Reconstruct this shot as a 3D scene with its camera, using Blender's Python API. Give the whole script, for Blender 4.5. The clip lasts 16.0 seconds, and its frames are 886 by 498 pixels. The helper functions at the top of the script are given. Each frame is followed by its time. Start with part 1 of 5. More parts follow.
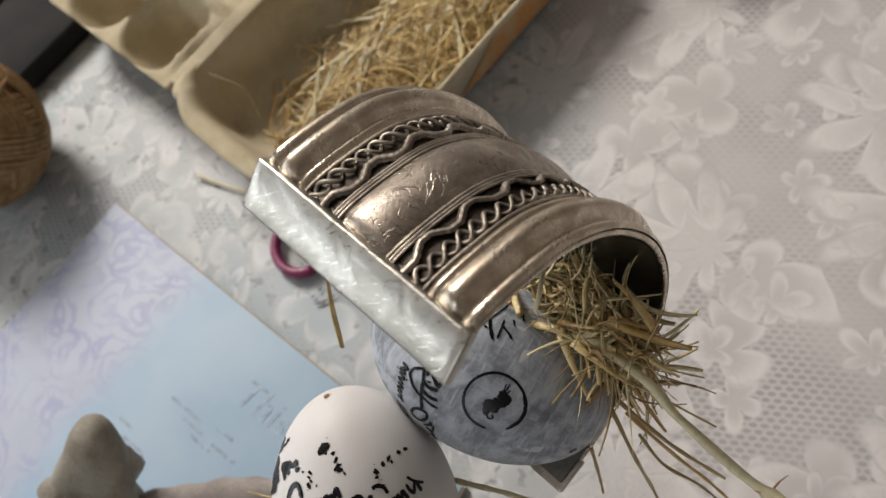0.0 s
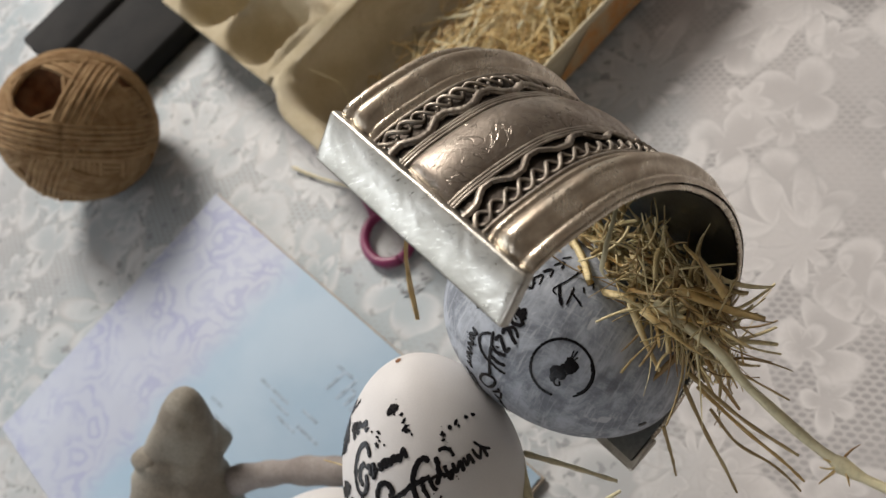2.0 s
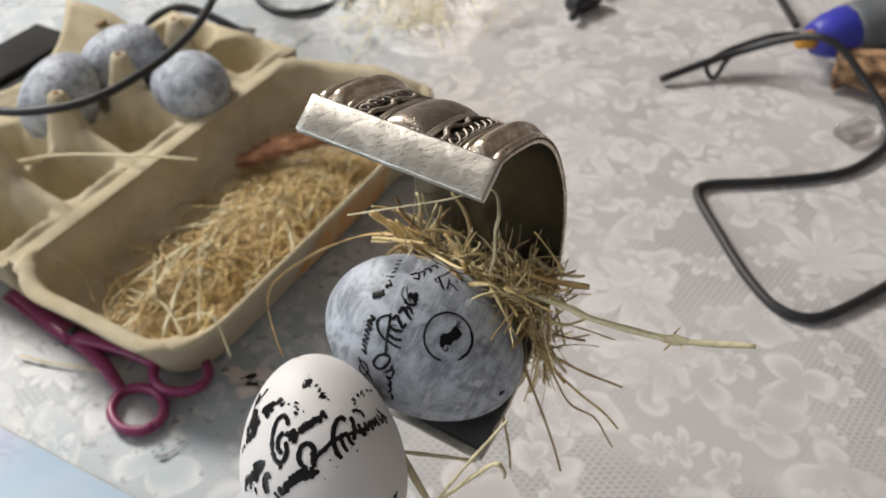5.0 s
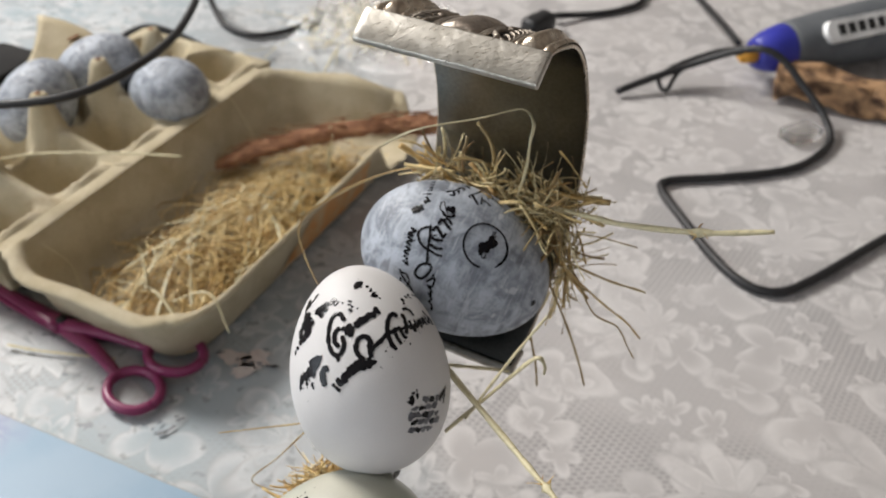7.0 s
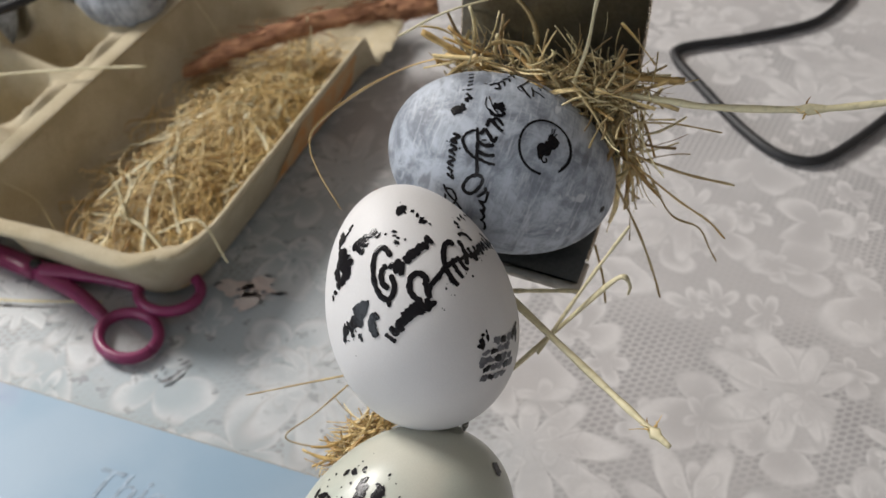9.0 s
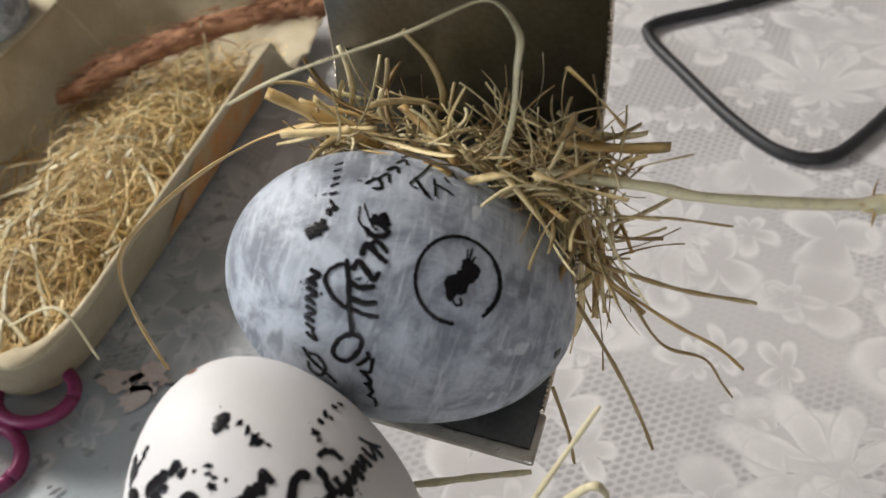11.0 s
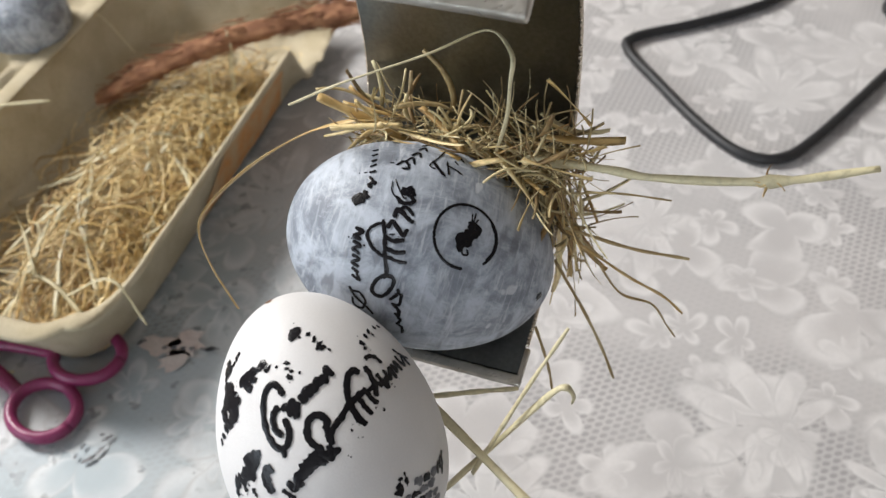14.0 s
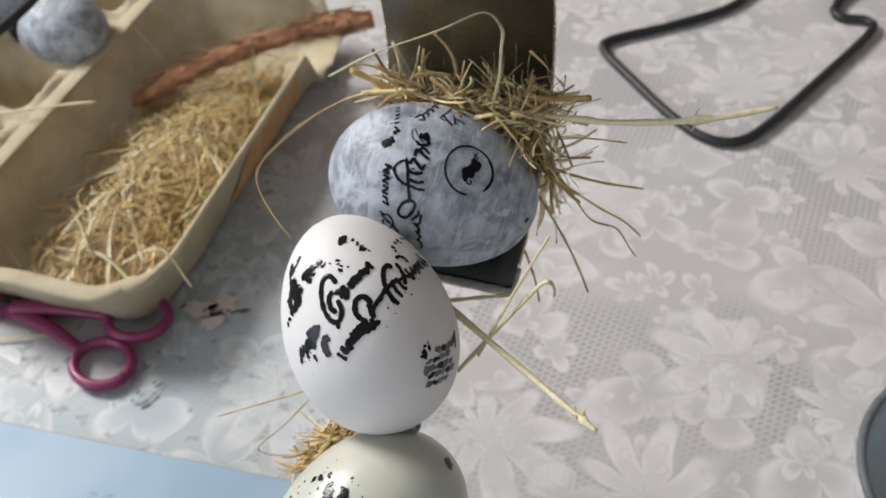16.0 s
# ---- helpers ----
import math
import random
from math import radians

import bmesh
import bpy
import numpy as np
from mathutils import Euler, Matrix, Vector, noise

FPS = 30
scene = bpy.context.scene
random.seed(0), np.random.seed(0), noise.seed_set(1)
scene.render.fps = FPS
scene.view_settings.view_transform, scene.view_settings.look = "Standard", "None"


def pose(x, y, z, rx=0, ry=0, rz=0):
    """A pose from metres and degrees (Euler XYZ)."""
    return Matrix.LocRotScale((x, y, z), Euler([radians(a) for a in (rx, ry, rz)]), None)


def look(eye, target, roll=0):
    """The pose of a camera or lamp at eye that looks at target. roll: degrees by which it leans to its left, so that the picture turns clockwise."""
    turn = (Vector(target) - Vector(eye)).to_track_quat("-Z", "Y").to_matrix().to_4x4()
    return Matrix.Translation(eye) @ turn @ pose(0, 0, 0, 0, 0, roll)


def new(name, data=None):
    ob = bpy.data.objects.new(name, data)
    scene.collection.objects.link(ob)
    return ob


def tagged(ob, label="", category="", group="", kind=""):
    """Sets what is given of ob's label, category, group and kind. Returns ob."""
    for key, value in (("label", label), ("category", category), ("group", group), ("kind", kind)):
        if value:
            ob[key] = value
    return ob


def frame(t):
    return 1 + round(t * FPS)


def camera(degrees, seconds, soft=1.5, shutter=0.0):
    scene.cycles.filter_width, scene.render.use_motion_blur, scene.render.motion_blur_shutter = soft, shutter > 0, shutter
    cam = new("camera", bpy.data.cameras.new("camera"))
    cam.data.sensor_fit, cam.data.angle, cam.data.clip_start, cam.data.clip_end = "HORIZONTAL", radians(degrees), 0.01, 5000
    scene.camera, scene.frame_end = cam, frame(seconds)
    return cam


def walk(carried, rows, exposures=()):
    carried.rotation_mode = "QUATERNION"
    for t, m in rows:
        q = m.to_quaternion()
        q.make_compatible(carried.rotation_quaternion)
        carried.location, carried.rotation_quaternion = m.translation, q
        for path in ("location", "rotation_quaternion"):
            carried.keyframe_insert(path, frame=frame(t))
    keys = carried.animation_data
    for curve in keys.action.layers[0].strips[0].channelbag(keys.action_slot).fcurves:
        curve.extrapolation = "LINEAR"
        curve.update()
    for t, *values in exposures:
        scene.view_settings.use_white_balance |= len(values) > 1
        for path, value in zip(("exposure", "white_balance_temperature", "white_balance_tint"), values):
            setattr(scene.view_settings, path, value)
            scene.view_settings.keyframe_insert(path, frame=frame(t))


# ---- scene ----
cam = camera(52.0, 16.0)
cam.data.dof.use_dof = True
cam.data.dof.focus_distance = 0.185
cam.data.dof.aperture_fstop = 27.0
PATH = [
    (0, (0.05360, 0.02714, 0.33962), (-0.01017, 0.10240, 0.16564), -33.47),
    (0.5, (0.06102, 0.03257, 0.31936), (-0.01889, 0.10164, 0.14952), -40.11),
    (1, (0.06138, 0.02955, 0.32440), (-0.02118, 0.09571, 0.15468), -41.88),
    (1.5, (0.06437, 0.02577, 0.33106), (-0.02008, 0.09179, 0.16222), -42.30),
    (2, (0.06096, 0.01713, 0.33482), (-0.02353, 0.09152, 0.16951), -39.04),
    (2.5, (0.06528, 0.01511, 0.33837), (-0.01379, 0.09155, 0.17133), -36.62),
    (3, (0.06703, 0.01009, 0.34274), (-0.01134, 0.08985, 0.17692), -35.14),
    (3.5, (0.05399, -0.00802, 0.34731), (-0.00607, 0.09679, 0.18791), -22.80),
    (4, (0.04086, -0.04138, 0.34936), (0.00548, 0.08282, 0.19664), -11.36),
    (4.5, (0.01948, -0.07010, 0.35012), (0.00253, 0.06978, 0.20819), -5.09),
    (4.7, (0.01067, -0.07951, 0.34488), (0.00385, 0.06418, 0.20593), -2.70),
    (6.8, (-0.02694, -0.12667, 0.32244), (-0.00962, 0.02859, 0.19757), 1.40),
    (7, (-0.03199, -0.12957, 0.31504), (-0.01346, 0.02653, 0.19139), 1.70),
    (7.5, (-0.02478, -0.13137, 0.30331), (-0.00440, 0.02552, 0.18095), 2.10),
    (8, (-0.01351, -0.13478, 0.31518), (0.00867, 0.01656, 0.18633), 2.26),
    (8.5, (-0.05126, -0.11245, 0.29276), (-0.02664, 0.03268, 0.15737), -0.78),
    (9, (-0.04766, -0.08898, 0.29199), (-0.02469, 0.04970, 0.14972), -1.70),
    (9.5, (-0.02606, -0.06387, 0.27339), (-0.00428, 0.06847, 0.12502), -2.16),
    (10, (-0.01834, -0.02831, 0.26106), (0.00354, 0.10228, 0.11117), -3.43),
    (10.2, (-0.01505, -0.01772, 0.25926), (0.00788, 0.11283, 0.10949), -3.96),
    (12.5, (-0.01281, -0.01086, 0.26164), (0.01108, 0.12174, 0.11383), -6.36),
    (13, (-0.02072, -0.02745, 0.26887), (0.00518, 0.10355, 0.11998), -5.64),
    (13.5, (-0.02339, -0.04208, 0.28348), (0.00271, 0.08908, 0.13476), -5.31),
    (14, (-0.02500, -0.04831, 0.28919), (0.00172, 0.08325, 0.14094), -3.93),
    (14.5, (-0.02559, -0.05288, 0.29036), (0.00140, 0.07953, 0.14292), -3.76),
    (15, (-0.02459, -0.05823, 0.29544), (0.00282, 0.07463, 0.14848), -3.91),
    (15.5, (-0.02699, -0.08166, 0.30386), (-0.00010, 0.05304, 0.15848), -4.93),
    (16, (-0.04197, -0.10028, 0.31373), (-0.01258, 0.03456, 0.16898), -4.43),
]
EXPOSURES = [(0.0, -0.34, 6750, 11), (3.0, -0.33, 6700, 11), (3.5, -0.1, 6650, 11), (4.0, -0.05, 6600, 10), (4.7, -0.08, 6550, 10), (7.0, -0.08, 6450, 10), (7.5, -0.1, 6450, 10), (8.5, -0.18, 6420, 10), (9.0, -0.2, 6400, 10), (10.0, -0.08, 6450, 10), (12.5, 0.18, 6400, 10), (13.0, 0.29, 6380, 10), (13.5, 0.2, 6320, 9), (14.5, 0.18, 6280, 9), (16.0, 0.0, 6250, 10)]
walk(cam, [(t, look(eye, target, roll)) for t, eye, target, roll in PATH], EXPOSURES)

# ---- light ----
world = bpy.data.worlds.new("world")
scene.world = world
world.use_nodes = True
wn = world.node_tree.nodes
sky = wn.new("ShaderNodeTexSky")
sky.sky_type = "NISHITA"
sky.sun_disc = False
sky.sun_elevation, sky.sun_rotation = radians(35), radians(200)
wn["Background"].inputs[1].default_value = 0.1
world.node_tree.links.new(sky.outputs[0], wn["Background"].inputs[0])


def area_lamp(name, eye, target, sx, sy, watts, colour):
    data = bpy.data.lights.new(name, "AREA")
    data.shape, data.size, data.size_y, data.energy, data.color = "RECTANGLE", sx, sy, watts, colour
    ob = new(name, data)
    ob.matrix_world = look(eye, target)
    return ob


area_lamp("window_light", (-2.52, -0.63, 0.82), (0, -0.63, 0.82), 2.26, 1.06, 25, (0.88, 0.94, 1.0))
area_lamp("ceiling_lamp", (-1.35, 1.50, 1.65), (0, 0.25, 0.1), 0.7, 0.7, 76, (1.0, 0.96, 0.92))
area_lamp("window_light", (-0.55, -2.17, 0.95), (-0.55, 0, 0.95), 1.56, 1.16, 6, (0.86, 0.93, 1.0))

# ---- materials ----


def material(name, base, rough=0.6, metal=0.0, second=None, scale=60.0, fine=900.0, bump=0.2, grain=0.12, spec=0.5):
    """A surface with blotches of a second colour, a fine grain in lightness, and relief."""
    m = bpy.data.materials.new(name)
    m.use_nodes = True
    nt = m.node_tree
    n, l = nt.nodes, nt.links
    b = n["Principled BSDF"]
    co = n.new("ShaderNodeTexCoord")
    big = n.new("ShaderNodeTexNoise")
    big.inputs["Scale"].default_value, big.inputs["Detail"].default_value = scale, 6
    small = n.new("ShaderNodeTexNoise")
    small.inputs["Scale"].default_value, small.inputs["Detail"].default_value = fine, 4
    for t in (big, small):
        l.new(co.outputs["Object"], t.inputs["Vector"])
    ramp = n.new("ShaderNodeValToRGB")
    ramp.color_ramp.elements[0].position, ramp.color_ramp.elements[1].position = 0.38, 0.64
    ramp.color_ramp.elements[0].color = (*base, 1)
    ramp.color_ramp.elements[1].color = (*(second or [min(1, c * 1.25) for c in base]), 1)
    l.new(big.outputs["Fac"], ramp.inputs["Fac"])
    hsv = n.new("ShaderNodeHueSaturation")
    mr = n.new("ShaderNodeMapRange")
    mr.inputs["From Min"].default_value, mr.inputs["From Max"].default_value = 0.3, 0.7
    mr.inputs["To Min"].default_value, mr.inputs["To Max"].default_value = 1 - grain, 1 + grain
    l.new(small.outputs["Fac"], mr.inputs["Value"])
    l.new(mr.outputs[0], hsv.inputs["Value"])
    l.new(ramp.outputs[0], hsv.inputs["Color"])
    l.new(hsv.outputs[0], b.inputs["Base Color"])
    b.inputs["Roughness"].default_value, b.inputs["Metallic"].default_value = rough, metal
    b.inputs["Specular IOR Level"].default_value = spec
    bp = n.new("ShaderNodeBump")
    bp.inputs["Strength"].default_value, bp.inputs["Distance"].default_value = bump, 0.0004
    l.new(small.outputs["Fac"], bp.inputs["Height"])
    l.new(bp.outputs[0], b.inputs["Normal"])
    return m



class Nodes:
    """Short calls for building a node material."""

    def __init__(self, name):
        self.m = bpy.data.materials.new(name)
        self.m.use_nodes = True
        self.nt = self.m.node_tree
        self.b = self.nt.nodes["Principled BSDF"]

    def put(self, socket, value):
        if isinstance(value, bpy.types.NodeSocket):
            self.nt.links.new(value, socket)
        elif isinstance(value, tuple) and socket.type == "RGBA":
            socket.default_value = (*value, 1) if len(value) == 3 else value
        else:
            socket.default_value = value

    def math(self, op, a, b=0.0, c=0.0):
        n = self.nt.nodes.new("ShaderNodeMath")
        n.operation = op
        for s, v in zip(n.inputs, (a, b, c)):
            self.put(s, v)
        return n.outputs[0]

    def vec(self, op, a, b=(0, 0, 0)):
        n = self.nt.nodes.new("ShaderNodeVectorMath")
        n.operation = op
        self.put(n.inputs[0], a)
        if op == "SCALE":
            self.put(n.inputs["Scale"], b)
        else:
            self.put(n.inputs[1], b)
        return n.outputs["Value"] if op in ("LENGTH", "DISTANCE") else n.outputs[0]

    def coords(self, kind="Object"):
        return self.nt.nodes.new("ShaderNodeTexCoord").outputs[kind]

    def noise(self, v, scale, detail=5.0, rough=0.55, warp=0.0):
        n = self.nt.nodes.new("ShaderNodeTexNoise")
        self.put(n.inputs["Vector"], v)
        for key, val in (("Scale", scale), ("Detail", detail), ("Roughness", rough), ("Distortion", warp)):
            n.inputs[key].default_value = val
        return n.outputs["Fac"]

    def ramp(self, v, a, b, lo=0.0, hi=1.0):
        n = self.nt.nodes.new("ShaderNodeMapRange")
        n.interpolation_type = "SMOOTHSTEP"
        for s, val in zip(n.inputs, (v, a, b, lo, hi)):
            self.put(s, val)
        return n.outputs[0]

    def mix(self, f, a, b, blend="MIX"):
        n = self.nt.nodes.new("ShaderNodeMix")
        n.data_type, n.blend_type = "RGBA", blend
        self.put(n.inputs[0], f)
        self.put(n.inputs[6], a)
        self.put(n.inputs[7], b)
        return n.outputs[2]

    def split(self, v):
        n = self.nt.nodes.new("ShaderNodeSeparateXYZ")
        self.put(n.inputs[0], v)
        return n.outputs

    def join(self, x, y, z=0.0):
        n = self.nt.nodes.new("ShaderNodeCombineXYZ")
        for s, v in zip(n.inputs, (x, y, z)):
            self.put(s, v)
        return n.outputs[0]

    def voronoi(self, v, scale, rand=1.0, feature="F1"):
        n = self.nt.nodes.new("ShaderNodeTexVoronoi")
        n.voronoi_dimensions, n.feature = "2D", feature
        self.put(n.inputs["Vector"], v)
        n.inputs["Scale"].default_value, n.inputs["Randomness"].default_value = scale, rand
        return n.outputs

    def done(self, colour, rough=0.6, metal=0.0, height=None, bump=0.3, depth=0.0004, spec=0.5):
        for key, v in (("Base Color", colour), ("Roughness", rough), ("Metallic", metal), ("Specular IOR Level", spec)):
            self.put(self.b.inputs[key], v)
        if height is not None:
            n = self.nt.nodes.new("ShaderNodeBump")
            n.inputs["Strength"].default_value, n.inputs["Distance"].default_value = bump, depth
            self.put(n.inputs["Height"], height)
            self.nt.links.new(n.outputs[0], self.b.inputs["Normal"])
        return self.m


def flowers(k, v, scale, petals, size, rand=0.8, fan=0.0):
    """Masks of petalled flowers, one to a cell: the petals, their outlines, and their inner shading. fan: how far one side outgrows the other."""
    vo = k.voronoi(v, scale, rand)
    x, y, _ = k.split(k.vec("SUBTRACT", v, vo["Position"]))
    r = k.math("SQRT", k.math("ADD", k.math("MULTIPLY", x, x), k.math("MULTIPLY", y, y)))
    turn = k.math("MULTIPLY", k.split(vo["Color"])[0], 6.28)
    a = k.math("ADD", k.math("ARCTAN2", y, x), turn)
    lobe = k.math("ABSOLUTE", k.math("COSINE", k.math("MULTIPLY", a, petals / 2)))
    edge = k.math("MULTIPLY", k.math("ADD", k.math("MULTIPLY", k.math("POWER", lobe, 0.8), 0.8), 0.22), size)
    if fan:
        edge = k.math("MULTIPLY", edge, k.math("ADD", 1.0 - fan * 0.5, k.math("MULTIPLY", k.math("COSINE", a), fan)))
    t = k.math("DIVIDE", r, edge)
    body = k.ramp(t, 1.05, 0.85)
    line = k.math("MULTIPLY", k.ramp(t, 0.78, 0.95), k.ramp(t, 1.15, 0.98))
    vein = k.math("MULTIPLY", k.ramp(lobe, 0.40, 0.05), k.ramp(t, 1.1, 0.5))
    return body, k.math("MAXIMUM", line, vein), k.ramp(t, 0.35, 0.95)


def tablecloth_material():
    """Printed lace: fanned flowers and pale-rimmed leaves on a honeycomb net. The room's uneven light, cooler and
    dimmer on the left, is put into the colour.
    """
    k = Nodes("lace_tablecloth")
    v = k.coords()
    bend = k.nt.nodes.new("ShaderNodeTexNoise")
    bend.inputs["Scale"].default_value = 26
    k.put(bend.inputs["Vector"], v)
    w = k.vec("ADD", v, k.vec("SCALE", k.vec("SUBTRACT", bend.outputs["Color"], (0.5, 0.5, 0.5)), 0.017))
    big, bigline, bigshade = flowers(k, w, 12.5, 9, 0.037, 0.85, 0.42)
    leaf, leafline, leafshade = flowers(k, k.vec("ADD", w, (0.37, 0.21, 0)), 21.0, 3, 0.026, 0.95, 0.3)
    bud, budline, budshade = flowers(k, k.vec("ADD", w, (0.13, 0.48, 0)), 34.0, 5, 0.012, 0.95, 0.2)
    # honeycomb net: rows of small holes, each row shifted by half
    x, y, _z = k.split(v)
    row = k.math("FLOOR", k.math("DIVIDE", y, 0.0024))
    sx = k.math("ADD", k.math("DIVIDE", x, 0.0040), k.math("MULTIPLY", k.math("MODULO", row, 2.0), 0.5))
    hx = k.math("MULTIPLY", k.math("ABSOLUTE", k.math("SUBTRACT", k.math("FRACT", sx), 0.5)), 2.0)
    hy = k.math("MULTIPLY", k.math("ABSOLUTE", k.math("SUBTRACT", k.math("FRACT", k.math("DIVIDE", y, 0.0024)), 0.5)), 2.0)
    hole = k.ramp(k.math("ADD", k.math("MULTIPLY", hx, hx), k.math("MULTIPLY", hy, hy)), 0.70, 0.3)
    patch = k.ramp(k.noise(v, 9.0, 3.0), 0.40, 0.58, 0.12, 1.0)
    flower = k.math("MAXIMUM", k.math("MAXIMUM", big, leaf), bud)
    net = k.math("MULTIPLY", k.math("MULTIPLY", hole, k.math("SUBTRACT", 1.0, flower)), patch)
    tint = k.ramp(k.noise(v, 6.0, 3.0), 0.38, 0.62)
    # light put into the colour: bluish and dimmer towards -x, warmer and brighter towards +x
    left = k.ramp(k.math("ADD", x, k.math("MULTIPLY", tint, 0.08)), 0.07, -0.05)
    ground = k.mix(k.math("MULTIPLY", left, k.math("ADD", 0.45, k.math("MULTIPLY", tint, 0.55))), (0.44, 0.425, 0.42), (0.31, 0.385, 0.425))
    ground = k.mix(k.math("MULTIPLY", k.math("MULTIPLY", tint, 0.35), k.math("SUBTRACT", 1.0, k.math("MULTIPLY", left, 0.8))), ground, (0.52, 0.49, 0.475))
    petal = k.mix(k.math("MULTIPLY", left, 0.55), (0.71, 0.69, 0.675), (0.59, 0.63, 0.645))
    pale = k.math("MAXIMUM", k.math("MULTIPLY", big, k.math("ADD", 0.35, k.math("MULTIPLY", bigshade, 0.45))), k.math("MULTIPLY", k.math("MAXIMUM", k.math("MULTIPLY", leaf, leafshade), k.math("MULTIPLY", bud, budshade)), 0.75))
    pale = k.math("MULTIPLY", pale, k.ramp(k.noise(v, 30, 4, 0.6), 0.30, 0.60, 0.30, 1.0))
    c = k.mix(pale, ground, petal)
    lines = k.math("MAXIMUM", k.math("MULTIPLY", bigline, 0.55), k.math("MULTIPLY", k.math("MAXIMUM", leafline, budline), 0.32))
    c = k.mix(k.math("MULTIPLY", lines, k.ramp(k.noise(v, 40, 2), 0.3, 0.6, 0.2, 1.0)), c, (0.40, 0.39, 0.385))
    scroll = k.math("FRACT", k.math("MULTIPLY", k.voronoi(k.vec("ADD", w, (0.11, 0.05, 0)), 26.0, 0.95)["Distance"], 95.0))
    scroll = k.math("MULTIPLY", k.math("MULTIPLY", k.ramp(scroll, 0.15, 0.35), k.ramp(scroll, 0.75, 0.5)), k.math("MULTIPLY", k.ramp(k.noise(v, 20.0, 3.0), 0.45, 0.6), k.math("SUBTRACT", 1.0, big)))
    c = k.mix(k.math("MULTIPLY", scroll, 0.35), c, petal)
    c = k.mix(k.math("MULTIPLY", net, 0.74), c, (0.27, 0.26, 0.26))
    fine = k.noise(v, 900, 4)
    c = k.mix(k.ramp(fine, 0.35, 0.7, 0.0, 0.12), c, (0.40, 0.38, 0.37))
    worn = k.ramp(k.noise(v, 45, 6, 0.7), 0.55, 0.75, 0.0, 0.25)
    c = k.mix(worn, c, (0.42, 0.40, 0.395))
    dots = k.math("MULTIPLY", k.ramp(k.noise(v, 160, 2), 0.60, 0.66), k.ramp(k.noise(v, 30, 2), 0.42, 0.55))
    c = k.mix(k.math("MULTIPLY", k.math("MULTIPLY", dots, left), 0.75), c, (0.20, 0.21, 0.22))
    h = k.math("ADD", k.math("MULTIPLY", flower, 0.6), k.math("SUBTRACT", k.math("MULTIPLY", fine, 0.3), k.math("ADD", net, lines)))
    return k.done(c, k.ramp(fine, 0.3, 0.7, 0.42, 0.6), 0.0, h, 0.14, 0.0005)


def painted_egg_material():
    k = Nodes("brushed_grey_paint")
    v = k.coords()
    a = k.noise(k.vec("MULTIPLY", v, (130, 130, 1100)), 1.0, 4, 0.6, 0.5)
    b = k.noise(k.vec("MULTIPLY", v, (1000, 700, 110)), 1.0, 4, 0.6, 0.4)
    big = k.noise(v, 105, 6, 0.7, 0.5)
    c = k.mix(k.ramp(big, 0.36, 0.64), (0.19, 0.21, 0.245), (0.46, 0.50, 0.56))
    c = k.mix(k.ramp(a, 0.5, 0.75, 0.0, 0.75), c, (0.56, 0.585, 0.63))
    c = k.mix(k.ramp(b, 0.52, 0.78, 0.0, 0.6), c, (0.50, 0.53, 0.585))
    c = k.mix(k.ramp(k.noise(k.vec("MULTIPLY", v, (90, 90, 300)), 1.0, 3, 0.5), 0.58, 0.72, 0.0, 0.65), c, (0.13, 0.135, 0.155))
    chips = k.noise(k.vec("MULTIPLY", v, (150, 150, 230)), 1.0, 2, 0.4, 0.3)
    c = k.mix(k.ramp(chips, 0.70, 0.74, 0.0, 0.55), c, (0.66, 0.68, 0.71))
    h = k.math("ADD", a, k.math("MULTIPLY", k.noise(v, 1500, 3), 0.5))
    return k.done(c, 0.58, 0.0, h, 0.25, 0.0003)


def straw_material(name, dark, mid, light):
    """Blades that differ from one to the next, with fibres along them."""
    k = Nodes(name)
    geo = k.nt.nodes.new("ShaderNodeNewGeometry")
    n = k.nt.nodes.new("ShaderNodeValToRGB")
    e = n.color_ramp.elements
    e[0].color, e[1].color = (*dark, 1), (*light, 1)
    e[0].position, e[1].position = 0.0, 0.95
    e.new(0.5).color = (*mid, 1)
    k.put(n.inputs[0], geo.outputs["Random Per Island"])
    v = k.coords()
    grain = k.noise(v, 700, 5, 0.6)
    c = k.mix(k.ramp(grain, 0.45, 0.75, 0.0, 0.5), n.outputs[0], tuple(q * 0.45 for q in mid))
    c = k.mix(k.ramp(k.noise(v, 130, 3), 0.5, 0.7, 0.0, 0.35), c, light)
    return k.done(c, 0.5, 0.0, grain, 0.3, 0.0003)


